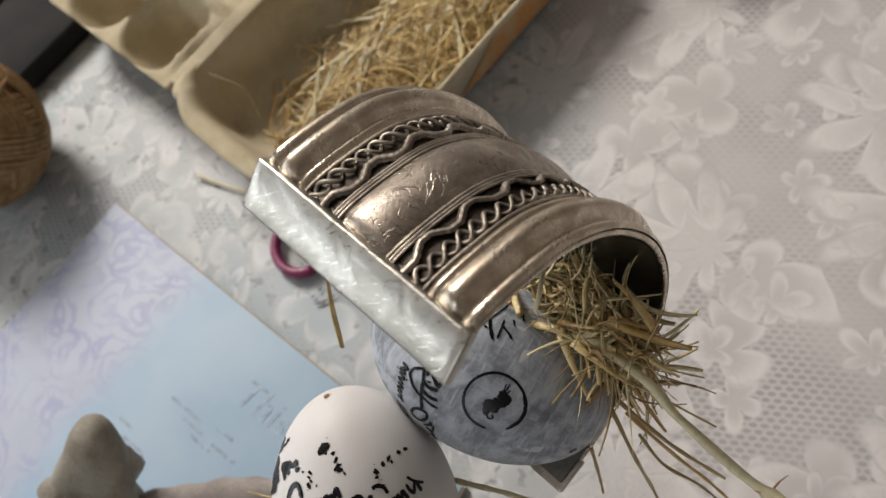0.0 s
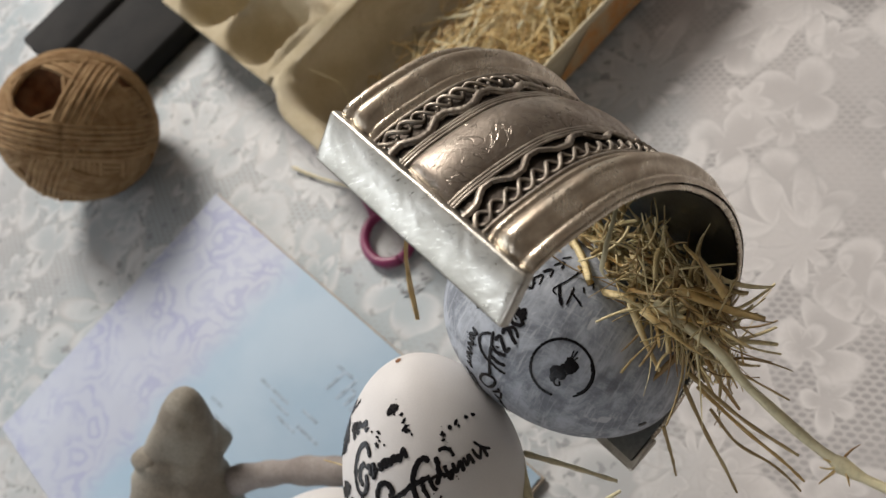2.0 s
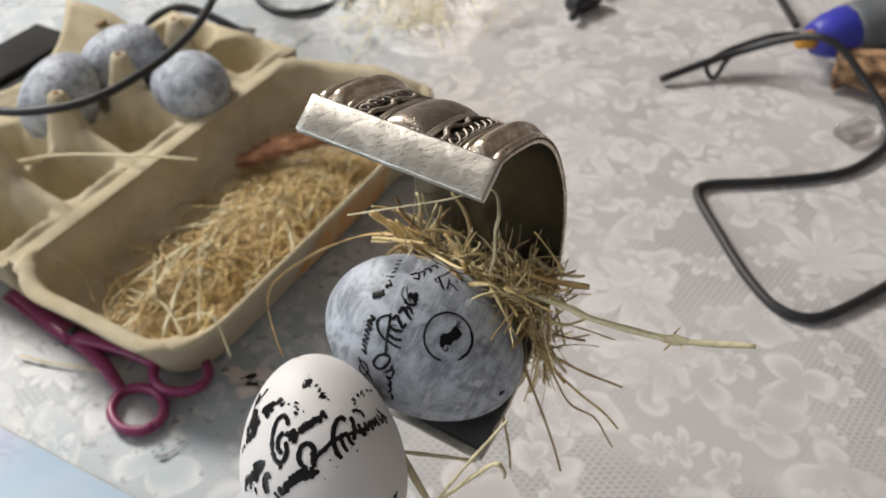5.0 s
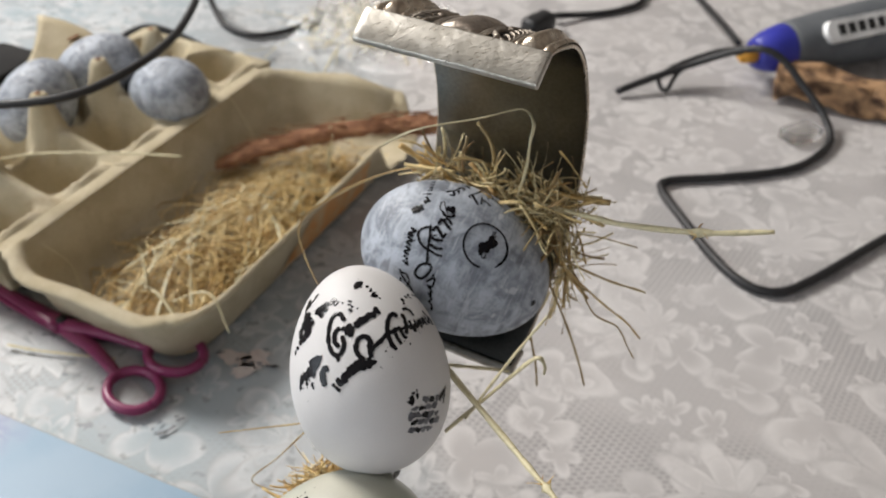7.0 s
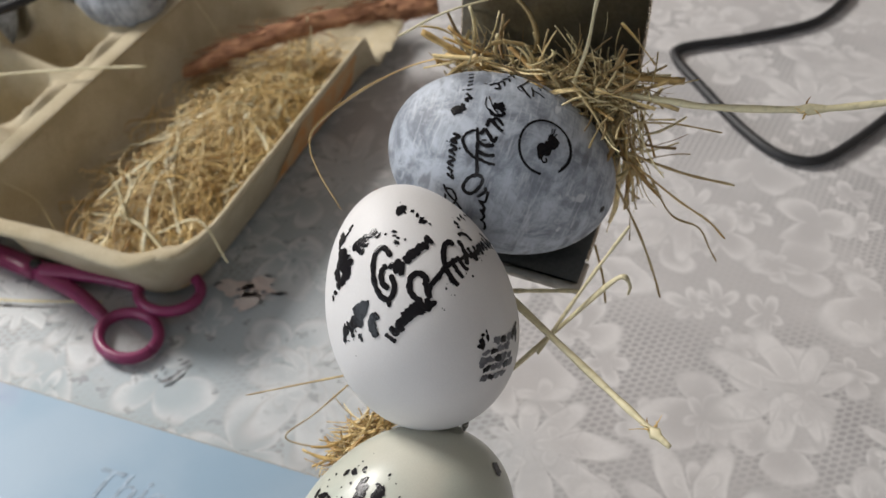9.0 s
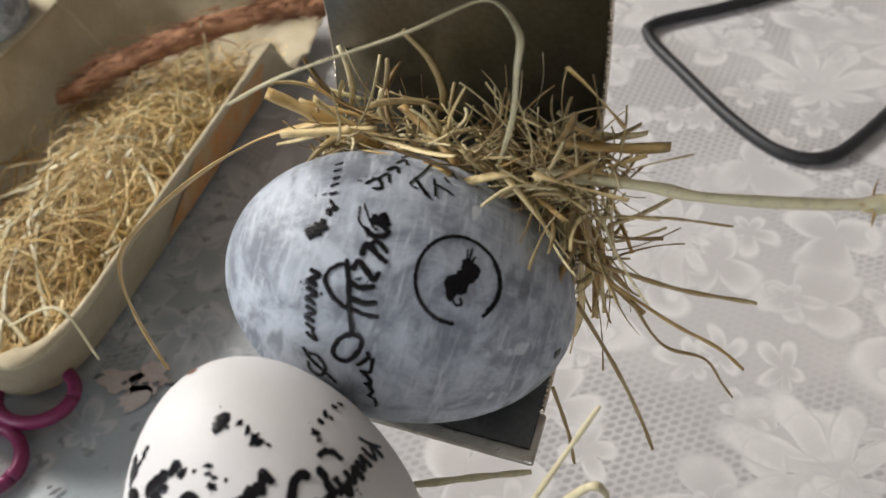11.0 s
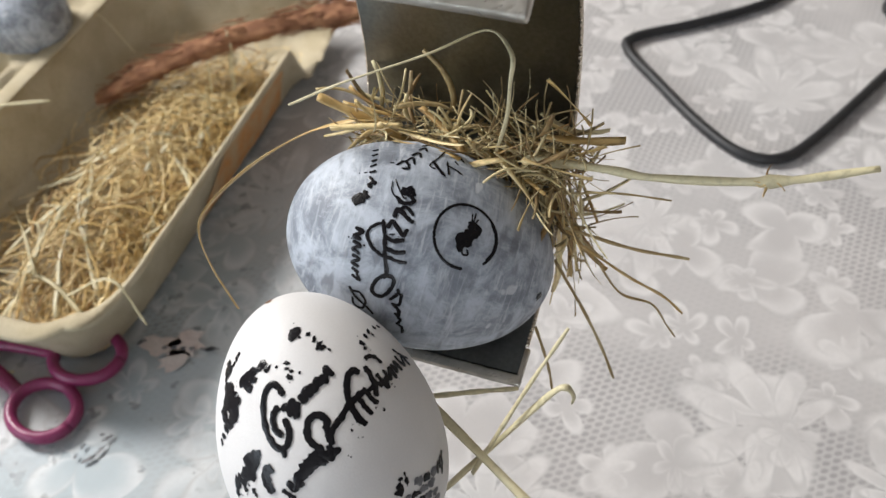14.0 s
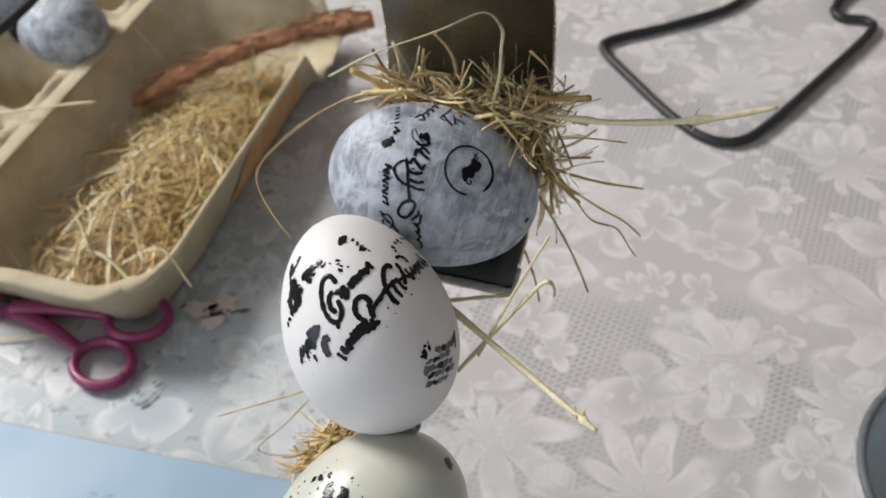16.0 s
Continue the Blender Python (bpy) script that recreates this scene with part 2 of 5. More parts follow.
def silver_material(name, low, high, rough_lo, rough_hi, scratch=0.5, engraved=0.0):
    k = Nodes(name)
    v = k.coords()
    tarn = k.noise(v, 170, 6, 0.65, 0.4)
    fine = k.noise(v, 1600, 4, 0.6)
    lines = k.noise(k.vec("MULTIPLY", v, (2600, 500, 900)), 1.0, 3, 0.6, 0.3)
    c = k.mix(k.ramp(tarn, 0.36, 0.66), low, high)
    c = k.mix(k.ramp(fine, 0.55, 0.8, 0.0, 0.35), c, tuple(q * 0.4 for q in low))
    r = k.math("ADD", k.ramp(tarn, 0.35, 0.65, rough_hi, rough_lo), k.ramp(lines, 0.4, 0.7, 0.0, 0.12))
    h = k.math("ADD", k.math("MULTIPLY", fine, 0.4), k.math("MULTIPLY", lines, scratch))
    if engraved:
        cut = k.ramp(k.math("ABSOLUTE", k.math("SUBTRACT", k.noise(v, 150, 1, 0.4, 3.0), 0.5)), 0.0, 0.02)
        h = k.math("ADD", h, k.math("MULTIPLY", cut, engraved))
        c = k.mix(k.ramp(cut, 1.0, 0.0, 0.0, 0.6), c, tuple(q * 0.3 for q in low))
    return k.done(c, r, 1.0, h, 0.35, 0.0003)


def hammered_material():
    """Bright soldered silver, filed and faintly dented."""
    k = Nodes("filed_silver")
    v = k.coords()
    dents = k.noise(v, 120, 3, 0.5, 0.6)
    files = k.noise(k.vec("MULTIPLY", v, (420, 2600, 900)), 1.0, 4, 0.65, 0.5)
    c = k.mix(k.ramp(dents, 0.38, 0.62), (0.42, 0.40, 0.355), (0.58, 0.56, 0.51))
    c = k.mix(k.ramp(k.noise(v, 900, 4), 0.6, 0.8, 0.0, 0.5), c, (0.22, 0.20, 0.17))
    r = k.ramp(files, 0.3, 0.7, 0.26, 0.46)
    h = k.math("ADD", dents, k.math("MULTIPLY", files, 0.10))
    return k.done(c, r, 1.0, h, 0.40, 0.0007)


def pulp_material():
    k = Nodes("moulded_pulp")
    v = k.coords()
    fibre = k.noise(v, 900, 6, 0.7, 0.6)
    c = k.mix(k.ramp(k.noise(v, 60, 5), 0.35, 0.65), (0.47, 0.40, 0.265), (0.56, 0.49, 0.345))
    c = k.mix(k.ramp(fibre, 0.4, 0.75, 0.0, 0.4), c, (0.31, 0.26, 0.165))
    c = k.mix(k.ramp(k.noise(v, 28, 5, 0.7, 0.5), 0.58, 0.74, 0.0, 0.45), c, (0.30, 0.20, 0.11))
    return k.done(c, 0.92, 0.0, k.math("ADD", fibre, k.math("MULTIPLY", k.noise(v, 180, 3), 0.8)), 0.6, 0.0008)


def card_material():
    """Pale blue card, printed with violet scrollwork over one end."""
    k = Nodes("printed_card")
    v = k.coords()
    x, y, _z = k.split(v)
    w = k.vec("ADD", v, k.join(k.math("MULTIPLY", k.noise(v, 60, 2), 0.02), k.math("MULTIPLY", k.noise(v, 55, 2), 0.02)))
    body, line, shade = flowers(k, w, 30.0, 5, 0.017, 0.9)
    curl = k.math("FRACT", k.math("MULTIPLY", k.voronoi(w, 42, 0.9)["Distance"], 3.4))
    curl = k.math("MULTIPLY", k.ramp(curl, 0.25, 0.45), k.ramp(curl, 0.85, 0.65))
    end = k.ramp(k.math("ADD", x, k.math("MULTIPLY", k.noise(v, 30, 3), 0.03)), 0.094, 0.074)
    base = k.mix(end, (0.315, 0.445, 0.57), (0.42, 0.46, 0.56))
    base = k.mix(k.ramp(k.noise(v, 14, 4), 0.35, 0.7, 0.0, 0.25), base, (0.62, 0.69, 0.76))
    ink = k.math("MULTIPLY", end, k.math("MAXIMUM", k.math("MULTIPLY", curl, 0.4), k.math("MULTIPLY", line, 0.5)))
    c = k.mix(k.math("MULTIPLY", ink, k.ramp(k.noise(v, 45, 4), 0.35, 0.65, 0.0, 1.0)), base, (0.24, 0.25, 0.49))
    return k.done(c, 0.55, 0.0, k.noise(v, 500, 3), 0.08, spec=0.3)


cloth_mat = tablecloth_material()
silver_mat = silver_material("aged_silver", (0.50, 0.42, 0.33), (0.78, 0.70, 0.58), 0.22, 0.38)
wire_mat = silver_material("oxidised_wire", (0.26, 0.225, 0.19), (0.48, 0.43, 0.365), 0.42, 0.58)
bar_mat = hammered_material()
dark_silver_mat = material("blackened_silver", (0.06, 0.05, 0.042), 0.5, 1.0, scale=200, fine=1500)
engraved_mat = silver_material("engraved_silver", (0.30, 0.255, 0.215), (0.50, 0.44, 0.375), 0.28, 0.46, 0.4, 1.2)
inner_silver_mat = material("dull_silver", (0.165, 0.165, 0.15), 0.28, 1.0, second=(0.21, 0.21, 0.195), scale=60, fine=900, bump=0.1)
grey_paint_mat = painted_egg_material()
white_shell_mat = material("white_shell", (0.66, 0.645, 0.635), 0.55, second=(0.70, 0.685, 0.675), scale=60, fine=2500, bump=0.12, grain=0.02)
green_shell_mat = material("greenish_shell", (0.47, 0.50, 0.43), 0.3, second=(0.53, 0.52, 0.44), scale=50, fine=2500, bump=0.1, grain=0.03)
ink_mat = material("black_ink", (0.007, 0.0065, 0.008), 0.22, scale=200, fine=1500, spec=0.25)
pulp_mat = pulp_material()
straw_mat = straw_material("hay", (0.34, 0.19, 0.06), (0.70, 0.50, 0.20), (0.88, 0.73, 0.41))
pale_straw_mat = straw_material("pale_straw", (0.55, 0.48, 0.29), (0.65, 0.59, 0.38), (0.74, 0.69, 0.50))
brown_straw_mat = straw_material("nest_hay", (0.20, 0.11, 0.04), (0.50, 0.39, 0.185), (0.80, 0.70, 0.42))
bark_mat = material("brown_bark", (0.18, 0.075, 0.034), 0.9, second=(0.33, 0.165, 0.08), scale=150, fine=900, bump=0.8)
cord_mat = material("black_cord", (0.012, 0.012, 0.013), 0.5, scale=200, fine=1500)
magenta_mat = material("magenta_plastic", (0.20, 0.026, 0.09), 0.35, scale=60, fine=900, bump=0.05)
twine_mat = material("jute_twine", (0.25, 0.145, 0.062), 0.9, second=(0.36, 0.235, 0.115), scale=180, fine=1800, bump=0.5)
clay_mat = material("grey_clay", (0.20, 0.175, 0.14), 0.85, second=(0.30, 0.28, 0.235), scale=90, fine=900, bump=0.6)
case_mat = material("dark_case", (0.024, 0.024, 0.024), 0.8, second=(0.035, 0.034, 0.033), scale=40, fine=900, bump=0.2, spec=0.15)
steel_mat = material("steel", (0.35, 0.35, 0.34), 0.3, 1.0, scale=60, fine=700, bump=0.1)
blue_mat = material("blue_plastic", (0.03, 0.035, 0.30), 0.4, scale=60, fine=900, bump=0.1)
tool_grey_mat = material("grey_rubber", (0.10, 0.11, 0.12), 0.6, second=(0.13, 0.14, 0.15), scale=60, fine=900, bump=0.2)
white_plastic_mat = material("white_plastic", (0.75, 0.75, 0.74), 0.4, scale=60, fine=900, bump=0.05)
yellow_mat = material("yellow_plastic", (0.60, 0.30, 0.04), 0.45, scale=60, fine=900, bump=0.1)
cut_wood_mat = material("raw_wood", (0.40, 0.24, 0.125), 0.85, second=(0.06, 0.03, 0.017), scale=95, fine=700, bump=0.6)
cup_mat = material("grey_plastic", (0.34, 0.40, 0.44), 0.35, second=(0.40, 0.45, 0.48), scale=30, fine=900, bump=0.05)
pink_smear_mat = material("pink_paint", (0.58, 0.49, 0.455), 0.7, second=(0.60, 0.54, 0.51), scale=90, fine=900)
grey_ink_mat = material("faded_ink", (0.08, 0.08, 0.09), 0.6, second=(0.20, 0.20, 0.21), scale=220, fine=1500)
pale_ink_mat = material("worn_print", (0.26, 0.33, 0.41), 0.7, second=(0.38, 0.49, 0.60), scale=300, fine=1500)
orange_mat = material("orange_print", (0.55, 0.26, 0.08), 0.9, second=(0.50, 0.35, 0.19), scale=110, fine=900, bump=0.5)
card_mat = card_material()
edge_mat = material("card_edge", (0.36, 0.31, 0.25), 0.8, scale=90, fine=900)
glue_mat = bpy.data.materials.new("clear_glue")
glue_mat.use_nodes = True
for key, value in (("Base Color", (0.95, 0.95, 0.93, 1)), ("Roughness", 0.06), ("Transmission Weight", 1.0), ("IOR", 1.45)):
    glue_mat.node_tree.nodes["Principled BSDF"].inputs[key].default_value = value
film_mat = bpy.data.materials.new("clear_film")
film_mat.use_nodes = True
for key, value in (("Base Color", (0.93, 0.92, 0.90, 1)), ("Roughness", 0.05), ("Transmission Weight", 0.92), ("IOR", 1.35)):
    film_mat.node_tree.nodes["Principled BSDF"].inputs[key].default_value = value
wall_mat = material("plaster", (0.30, 0.28, 0.26), 0.9, scale=3, fine=60)
ceiling_mat = material("white_plaster", (0.46, 0.44, 0.415), 0.9, scale=3, fine=60)
floor_mat = material("floorboards", (0.25, 0.16, 0.09), 0.6, scale=5, fine=80)
wood_mat = material("driftwood", (0.25, 0.22, 0.205), 0.9, second=(0.36, 0.33, 0.31), scale=80, fine=900, bump=0.6)

# ---- mesh helpers ----


def part(name, bm, mat, parent=None, label="", smooth=True):
    """One mesh object out of a bmesh, under a thing where one is given."""
    me = bpy.data.meshes.new(name)
    bmesh.ops.recalc_face_normals(bm, faces=bm.faces)
    bm.to_mesh(me)
    bm.free()
    me.materials.append(mat)
    if smooth:
        me.polygons.foreach_set("use_smooth", [True] * len(me.polygons))
    ob = new(name, me)
    ob.parent = parent
    if label:
        tagged(ob, label)
    return ob


def thing(name, label, category, group="", kind="", m=Matrix()):
    ob = new(name)
    ob.empty_display_size = 0.01
    ob.matrix_world = m
    return tagged(ob, label, category, group, kind)


def frame_at(origin, ax, up=(0, 0, 1)):
    """A matrix with its z along ax and its origin there."""
    a = Vector(ax).normalized()
    x = Vector(up).cross(a)
    x = x.normalized() if x.length > 1e-4 else Vector((1, 0, 0))
    y = a.cross(x)
    return Matrix.Translation(origin) @ Matrix((x, y, a)).transposed().to_4x4()


def grid_faces(bm, rows, close_u=False, close_v=False):
    """Faces between rows of vertices."""
    nu = len(rows)
    nv = len(rows[0])
    for i in range(nu if close_u else nu - 1):
        for j in range(nv if close_v else nv - 1):
            q = [rows[i][j], rows[(i + 1) % nu][j], rows[(i + 1) % nu][(j + 1) % nv], rows[i][(j + 1) % nv]]
            q = list(dict.fromkeys(q))
            if len(q) > 2:
                try:
                    bm.faces.new(q)
                except ValueError:
                    pass


def box(bm, m, sx, sy, sz, bevel=0.0):
    v = bmesh.ops.create_cube(bm, size=1, matrix=m @ Matrix.Diagonal((sx, sy, sz, 1)))["verts"]
    if bevel:
        ed = list({e for w in v for e in w.link_edges})
        bmesh.ops.bevel(bm, geom=ed, offset=bevel, segments=2, profile=0.5, affect="EDGES")


def spline(points, n):
    """n points on a smooth curve through the given ones."""
    p = [Vector(q) for q in points]
    p = [2 * p[0] - p[1]] + p + [2 * p[-1] - p[-2]]
    out = []
    for k in range(n):
        s = k / (n - 1) * (len(p) - 3)
        i = min(int(s), len(p) - 4)
        t = s - i
        a, b, c, d = p[i : i + 4]
        out.append(0.5 * ((2 * b) + (c - a) * t + (2 * a - 5 * b + 4 * c - d) * t * t + (3 * b - a - 3 * c + d) * t**3))
    return out


def tube(bm, pts, radius, sides=8, flat=1.0, taper=None, twist=0.0):
    """A tube along points; flat squashes it, taper gives the radius factor along it."""
    n = len(pts)
    rings = []
    side = None
    for i, p in enumerate(pts):
        d = (pts[min(i + 1, n - 1)] - pts[max(i - 1, 0)]).normalized()
        if side is None:
            side = d.cross(Vector((0.13, 0.21, 0.97)))
            side = side.normalized() if side.length > 1e-3 else d.orthogonal().normalized()
        side = (side - d * side.dot(d)).normalized()
        other = d.cross(side)
        r = radius * (taper(i / (n - 1)) if taper else 1.0)
        ring = []
        for k in range(sides):
            a = 2 * math.pi * k / sides + twist * i / n
            c, s = math.cos(a), math.sin(a) * flat
            tw = twist * i / n
            ring.append(bm.verts.new(p + r * ((c * math.cos(tw) - s * math.sin(tw)) * side + (c * math.sin(tw) + s * math.cos(tw)) * other)))
        rings.append(ring)
    grid_faces(bm, rings, close_v=True)
    bm.faces.new(rings[0][::-1])
    bm.faces.new(rings[-1])


def egg_radius(z, a, b, k):
    """The radius of an egg at height z along its axis."""
    c = max(-1.0, min(1.0, z / a))
    return b * math.sqrt(1 - c * c) * (1 - k * c)


def egg_mesh(a, b, k, rings=48, sides=64):
    bm = bmesh.new()
    rows = []
    for i in range(rings + 1):
        th = math.pi * i / rings
        z = a * math.cos(th)
        if i in (0, rings):
            rows.append([bm.verts.new((0, 0, z))] * sides)
        else:
            r = b * math.sin(th) * (1 - k * math.cos(th))
            rows.append([bm.verts.new((r * math.cos(2 * math.pi * j / sides), r * math.sin(2 * math.pi * j / sides), z)) for j in range(sides)])
    grid_faces(bm, rows, close_v=True)
    return bm


# ---- room and table ----
def slab(name, x0, x1, y0, y1, z0, z1, mat):
    bm = bmesh.new()
    box(bm, pose((x0 + x1) / 2, (y0 + y1) / 2, (z0 + z1) / 2), x1 - x0, y1 - y0, z1 - z0)
    ob = part(name, bm, mat, smooth=False)
    return tagged(ob, kind="structure")


FLOOR = -0.75
tagged(slab("floor", -2.65, 2.2, -2.2, 2.4, FLOOR - 0.1, FLOOR, floor_mat), "brown wooden floor of the room", "floor")
tagged(slab("ceiling", -2.65, 2.2, -2.2, 2.4, 1.95, 2.05, ceiling_mat), "pale plaster ceiling of the room", "ceiling")
tagged(slab("wall_north", -2.65, 2.3, 2.4, 2.5, FLOOR, 1.95, wall_mat), "plain pale plaster wall", "wall")
for x0, x1, z0, z1 in ((-2.65, -1.35, FLOOR, 1.95), (0.25, 2.3, FLOOR, 1.95), (-1.35, 0.25, FLOOR, 0.35), (-1.35, 0.25, 1.55, 1.95)):
    tagged(slab("wall_south", x0, x1, -2.3, -2.2, z0, z1, wall_mat), "plain pale plaster wall round a window", "wall")
window = thing("window_2", "plain white-framed window in the wall", "window", kind="structure")
for x, z, sx, sz in ((-1.33, 0.95, 0.04, 1.20), (0.23, 0.95, 0.04, 1.20), (-0.55, 0.37, 1.52, 0.04), (-0.55, 1.53, 1.52, 0.04), (-0.55, 0.95, 0.04, 1.12)):
    bm = bmesh.new()
    box(bm, pose(x, -2.25, z), sx, 0.05, sz, 0.004)
    part("window_frame", bm, white_plastic_mat, window)
tagged(slab("wall_east", 2.2, 2.3, -2.2, 2.4, FLOOR, 1.95, wall_mat), "plain pale plaster wall", "wall")
for y0, y1, z0, z1 in ((-2.2, -1.78, FLOOR, 1.95), (0.52, 2.4, FLOOR, 1.95), (-1.78, 0.52, FLOOR, 0.27), (-1.78, 0.52, 1.37, 1.95)):
    tagged(slab("wall_west", -2.65, -2.55, y0, y1, z0, z1, wall_mat), "plain pale plaster wall round a window", "wall")
window = thing("window_1", "plain white-framed window in the wall", "window", kind="structure")
for y, z, sy, sz in ((-1.76, 0.82, 0.04, 1.10), (0.50, 0.82, 0.04, 1.10), (-0.63, 0.29, 2.22, 0.04), (-0.63, 1.35, 2.22, 0.04), (-0.63, 0.82, 0.04, 1.02)):
    bm = bmesh.new()
    box(bm, pose(-2.60, y, z), 0.05, sy, sz, 0.004)
    part("window_frame", bm, white_plastic_mat, window)

table = thing("table", "wooden table covered by a pale lace-patterned cloth", "table", m=pose(0, 0.35, FLOOR))
TABLE_IN = pose(0, 0.35, FLOOR).inverted()
bm = bmesh.new()
box(bm, TABLE_IN @ pose(0, 0.35, -0.022), 1.5, 1.3, 0.036, 0.004)
part("tabletop", bm, floor_mat, table)
for sx in (-0.68, 0.68):
    for sy in (-0.22, 0.92):
        bm = bmesh.new()
        box(bm, TABLE_IN @ pose(sx, sy, (FLOOR - 0.04) / 2), 0.06, 0.06, -FLOOR - 0.04, 0.004)
        part("leg", bm, floor_mat, table)

# the cloth: a thin sheet with faint waves, hanging a little over the edges
bm = bmesh.new()
rows = []
for i in range(121):
    row = []
    for j in range(111):
        x, y = -0.77 + 1.54 * i / 120, -0.32 + 1.34 * j / 110
        over = max(0.0, abs(x) - 0.755) * 6 + max(0.0, abs(y - 0.35) - 0.655) * 6
        z = -0.0006 + 0.0006 * noise.noise((x * 9, y * 9, 0.3)) - over
        row.append(bm.verts.new((x, y, min(z, 0.0))))
    rows.append(row)
grid_faces(bm, rows)
tagged(part("tablecloth", bm, cloth_mat), "pale lace-patterned oilcloth with flowers and netting on the table", "tablecloth")

# ---- eggs ----
EGGS = dict(
    white=((-0.03053, 0.05077, 0.13067), 1.75, 0.768, 0.02926, 0.02209, 0.106),
    grey=((-0.00249, 0.08602, 0.14014), -0.379, -0.316, 0.03009, 0.0225, 0.027),
    green=((-0.04320, 0.01415, 0.0960), 0.318, 0.211, 0.02858, 0.02123, -0.096),
    low=((-0.1060, 0.0270, 0.0440), 0.9, 0.15, 0.0285, 0.0215, 0.1),
)


def egg_thing(key, mat, label):
    c, az, el, a, b, k = EGGS[key]
    ax = Vector((math.cos(el) * math.cos(az), math.cos(el) * math.sin(az), math.sin(el)))
    ob = thing("egg", label, "egg", m=frame_at(c, ax))
    part("shell", egg_mesh(a, b, k), mat, ob)
    return ob


def on_egg(key, z, deg, lift=0.00012):
    """A place on an egg's shell, by millimetres along its axis and degrees round it."""
    _, _, _, a, b, k = EGGS[key]
    z = z / 1000
    r = egg_radius(z, a, b, k)
    e = 0.0002
    dr = (egg_radius(z + e, a, b, k) - egg_radius(z - e, a, b, k)) / (2 * e)
    f = radians(deg)
    nrm = Vector((math.cos(f), math.sin(f), -dr)).normalized()
    return Vector((r * math.cos(f), r * math.sin(f), z)) + nrm * lift, nrm


def ink_line(bm, key, pts, width):
    """A ribbon of ink on an egg, smooth through (mm, degrees) points, with an uneven width (mm)."""
    steps = max(8, 5 * len(pts))
    spots = [on_egg(key, q.x, q.y) for q in spline([(z, f, 0) for z, f in pts], steps)]
    seed = random.uniform(0, 90)
    rows = []
    for i, (p, nrm) in enumerate(spots):
        d = spots[min(i + 1, steps - 1)][0] - spots[max(i - 1, 0)][0]
        side = d.cross(nrm)
        side = side.normalized() if side.length > 1e-9 else nrm.orthogonal().normalized()
        w0, w1 = (width / 2000 * (1 + 0.5 * noise.noise((i * 0.45, seed, k))) for k in (0, 7))
        if i in (0, steps - 1):
            w0, w1 = w0 * 0.55, w1 * 0.55
        rows.append([bm.verts.new(p - side * w0), bm.verts.new(p + nrm * 0.00012), bm.verts.new(p + side * w1)])
    grid_faces(bm, rows)


def stroke(ob, key, pts, width, name="ink_stroke"):
    bm = bmesh.new()
    ink_line(bm, key, pts, width)
    part(name, bm, ink_mat, ob)


def blots(ob, key, spots, name="ink_blot"):
    """Overlapping blots (mm, degrees, size) that make one smudge."""
    bm = bmesh.new()
    for q in spots:
        ink_blot(bm, key, q[0], q[1], q[2] * 1.15)
    part(name, bm, ink_mat, ob)


def spatter(ob, key, centres, count, reach):
    bm = bmesh.new()
    for _ in range(count):
        z, f = random.choice(centres)
        ink_blot(bm, key, z + random.gauss(0, reach), f + random.gauss(0, reach * 2.6), random.uniform(0.2, 0.75))
    tagged(part("ink_specks", bm, ink_mat, ob, "fine specks of ink"), kind="stuff")


def ink_blot(bm, key, z, deg, size):
    """A ragged blot of ink, size in mm."""
    p, nrm = on_egg(key, z, deg)
    u = nrm.orthogonal().normalized()
    w = nrm.cross(u)
    hub = bm.verts.new(p + nrm * 0.0001)
    ring = []
    stretch, turn = random.uniform(0.5, 1.0), random.uniform(0, 3)
    for i in range(12):
        a = i * math.pi / 6
        r = size / 2000 * random.uniform(0.6, 1.15)
        x, y = r * math.cos(a), r * math.sin(a) * stretch
        ring.append(bm.verts.new(p + u * (x * math.cos(turn) - y * math.sin(turn)) + w * (x * math.sin(turn) + y * math.cos(turn)) - nrm * 0.00004))
    for i in range(12):
        bm.faces.new((hub, ring[i], ring[(i + 1) % 12]))


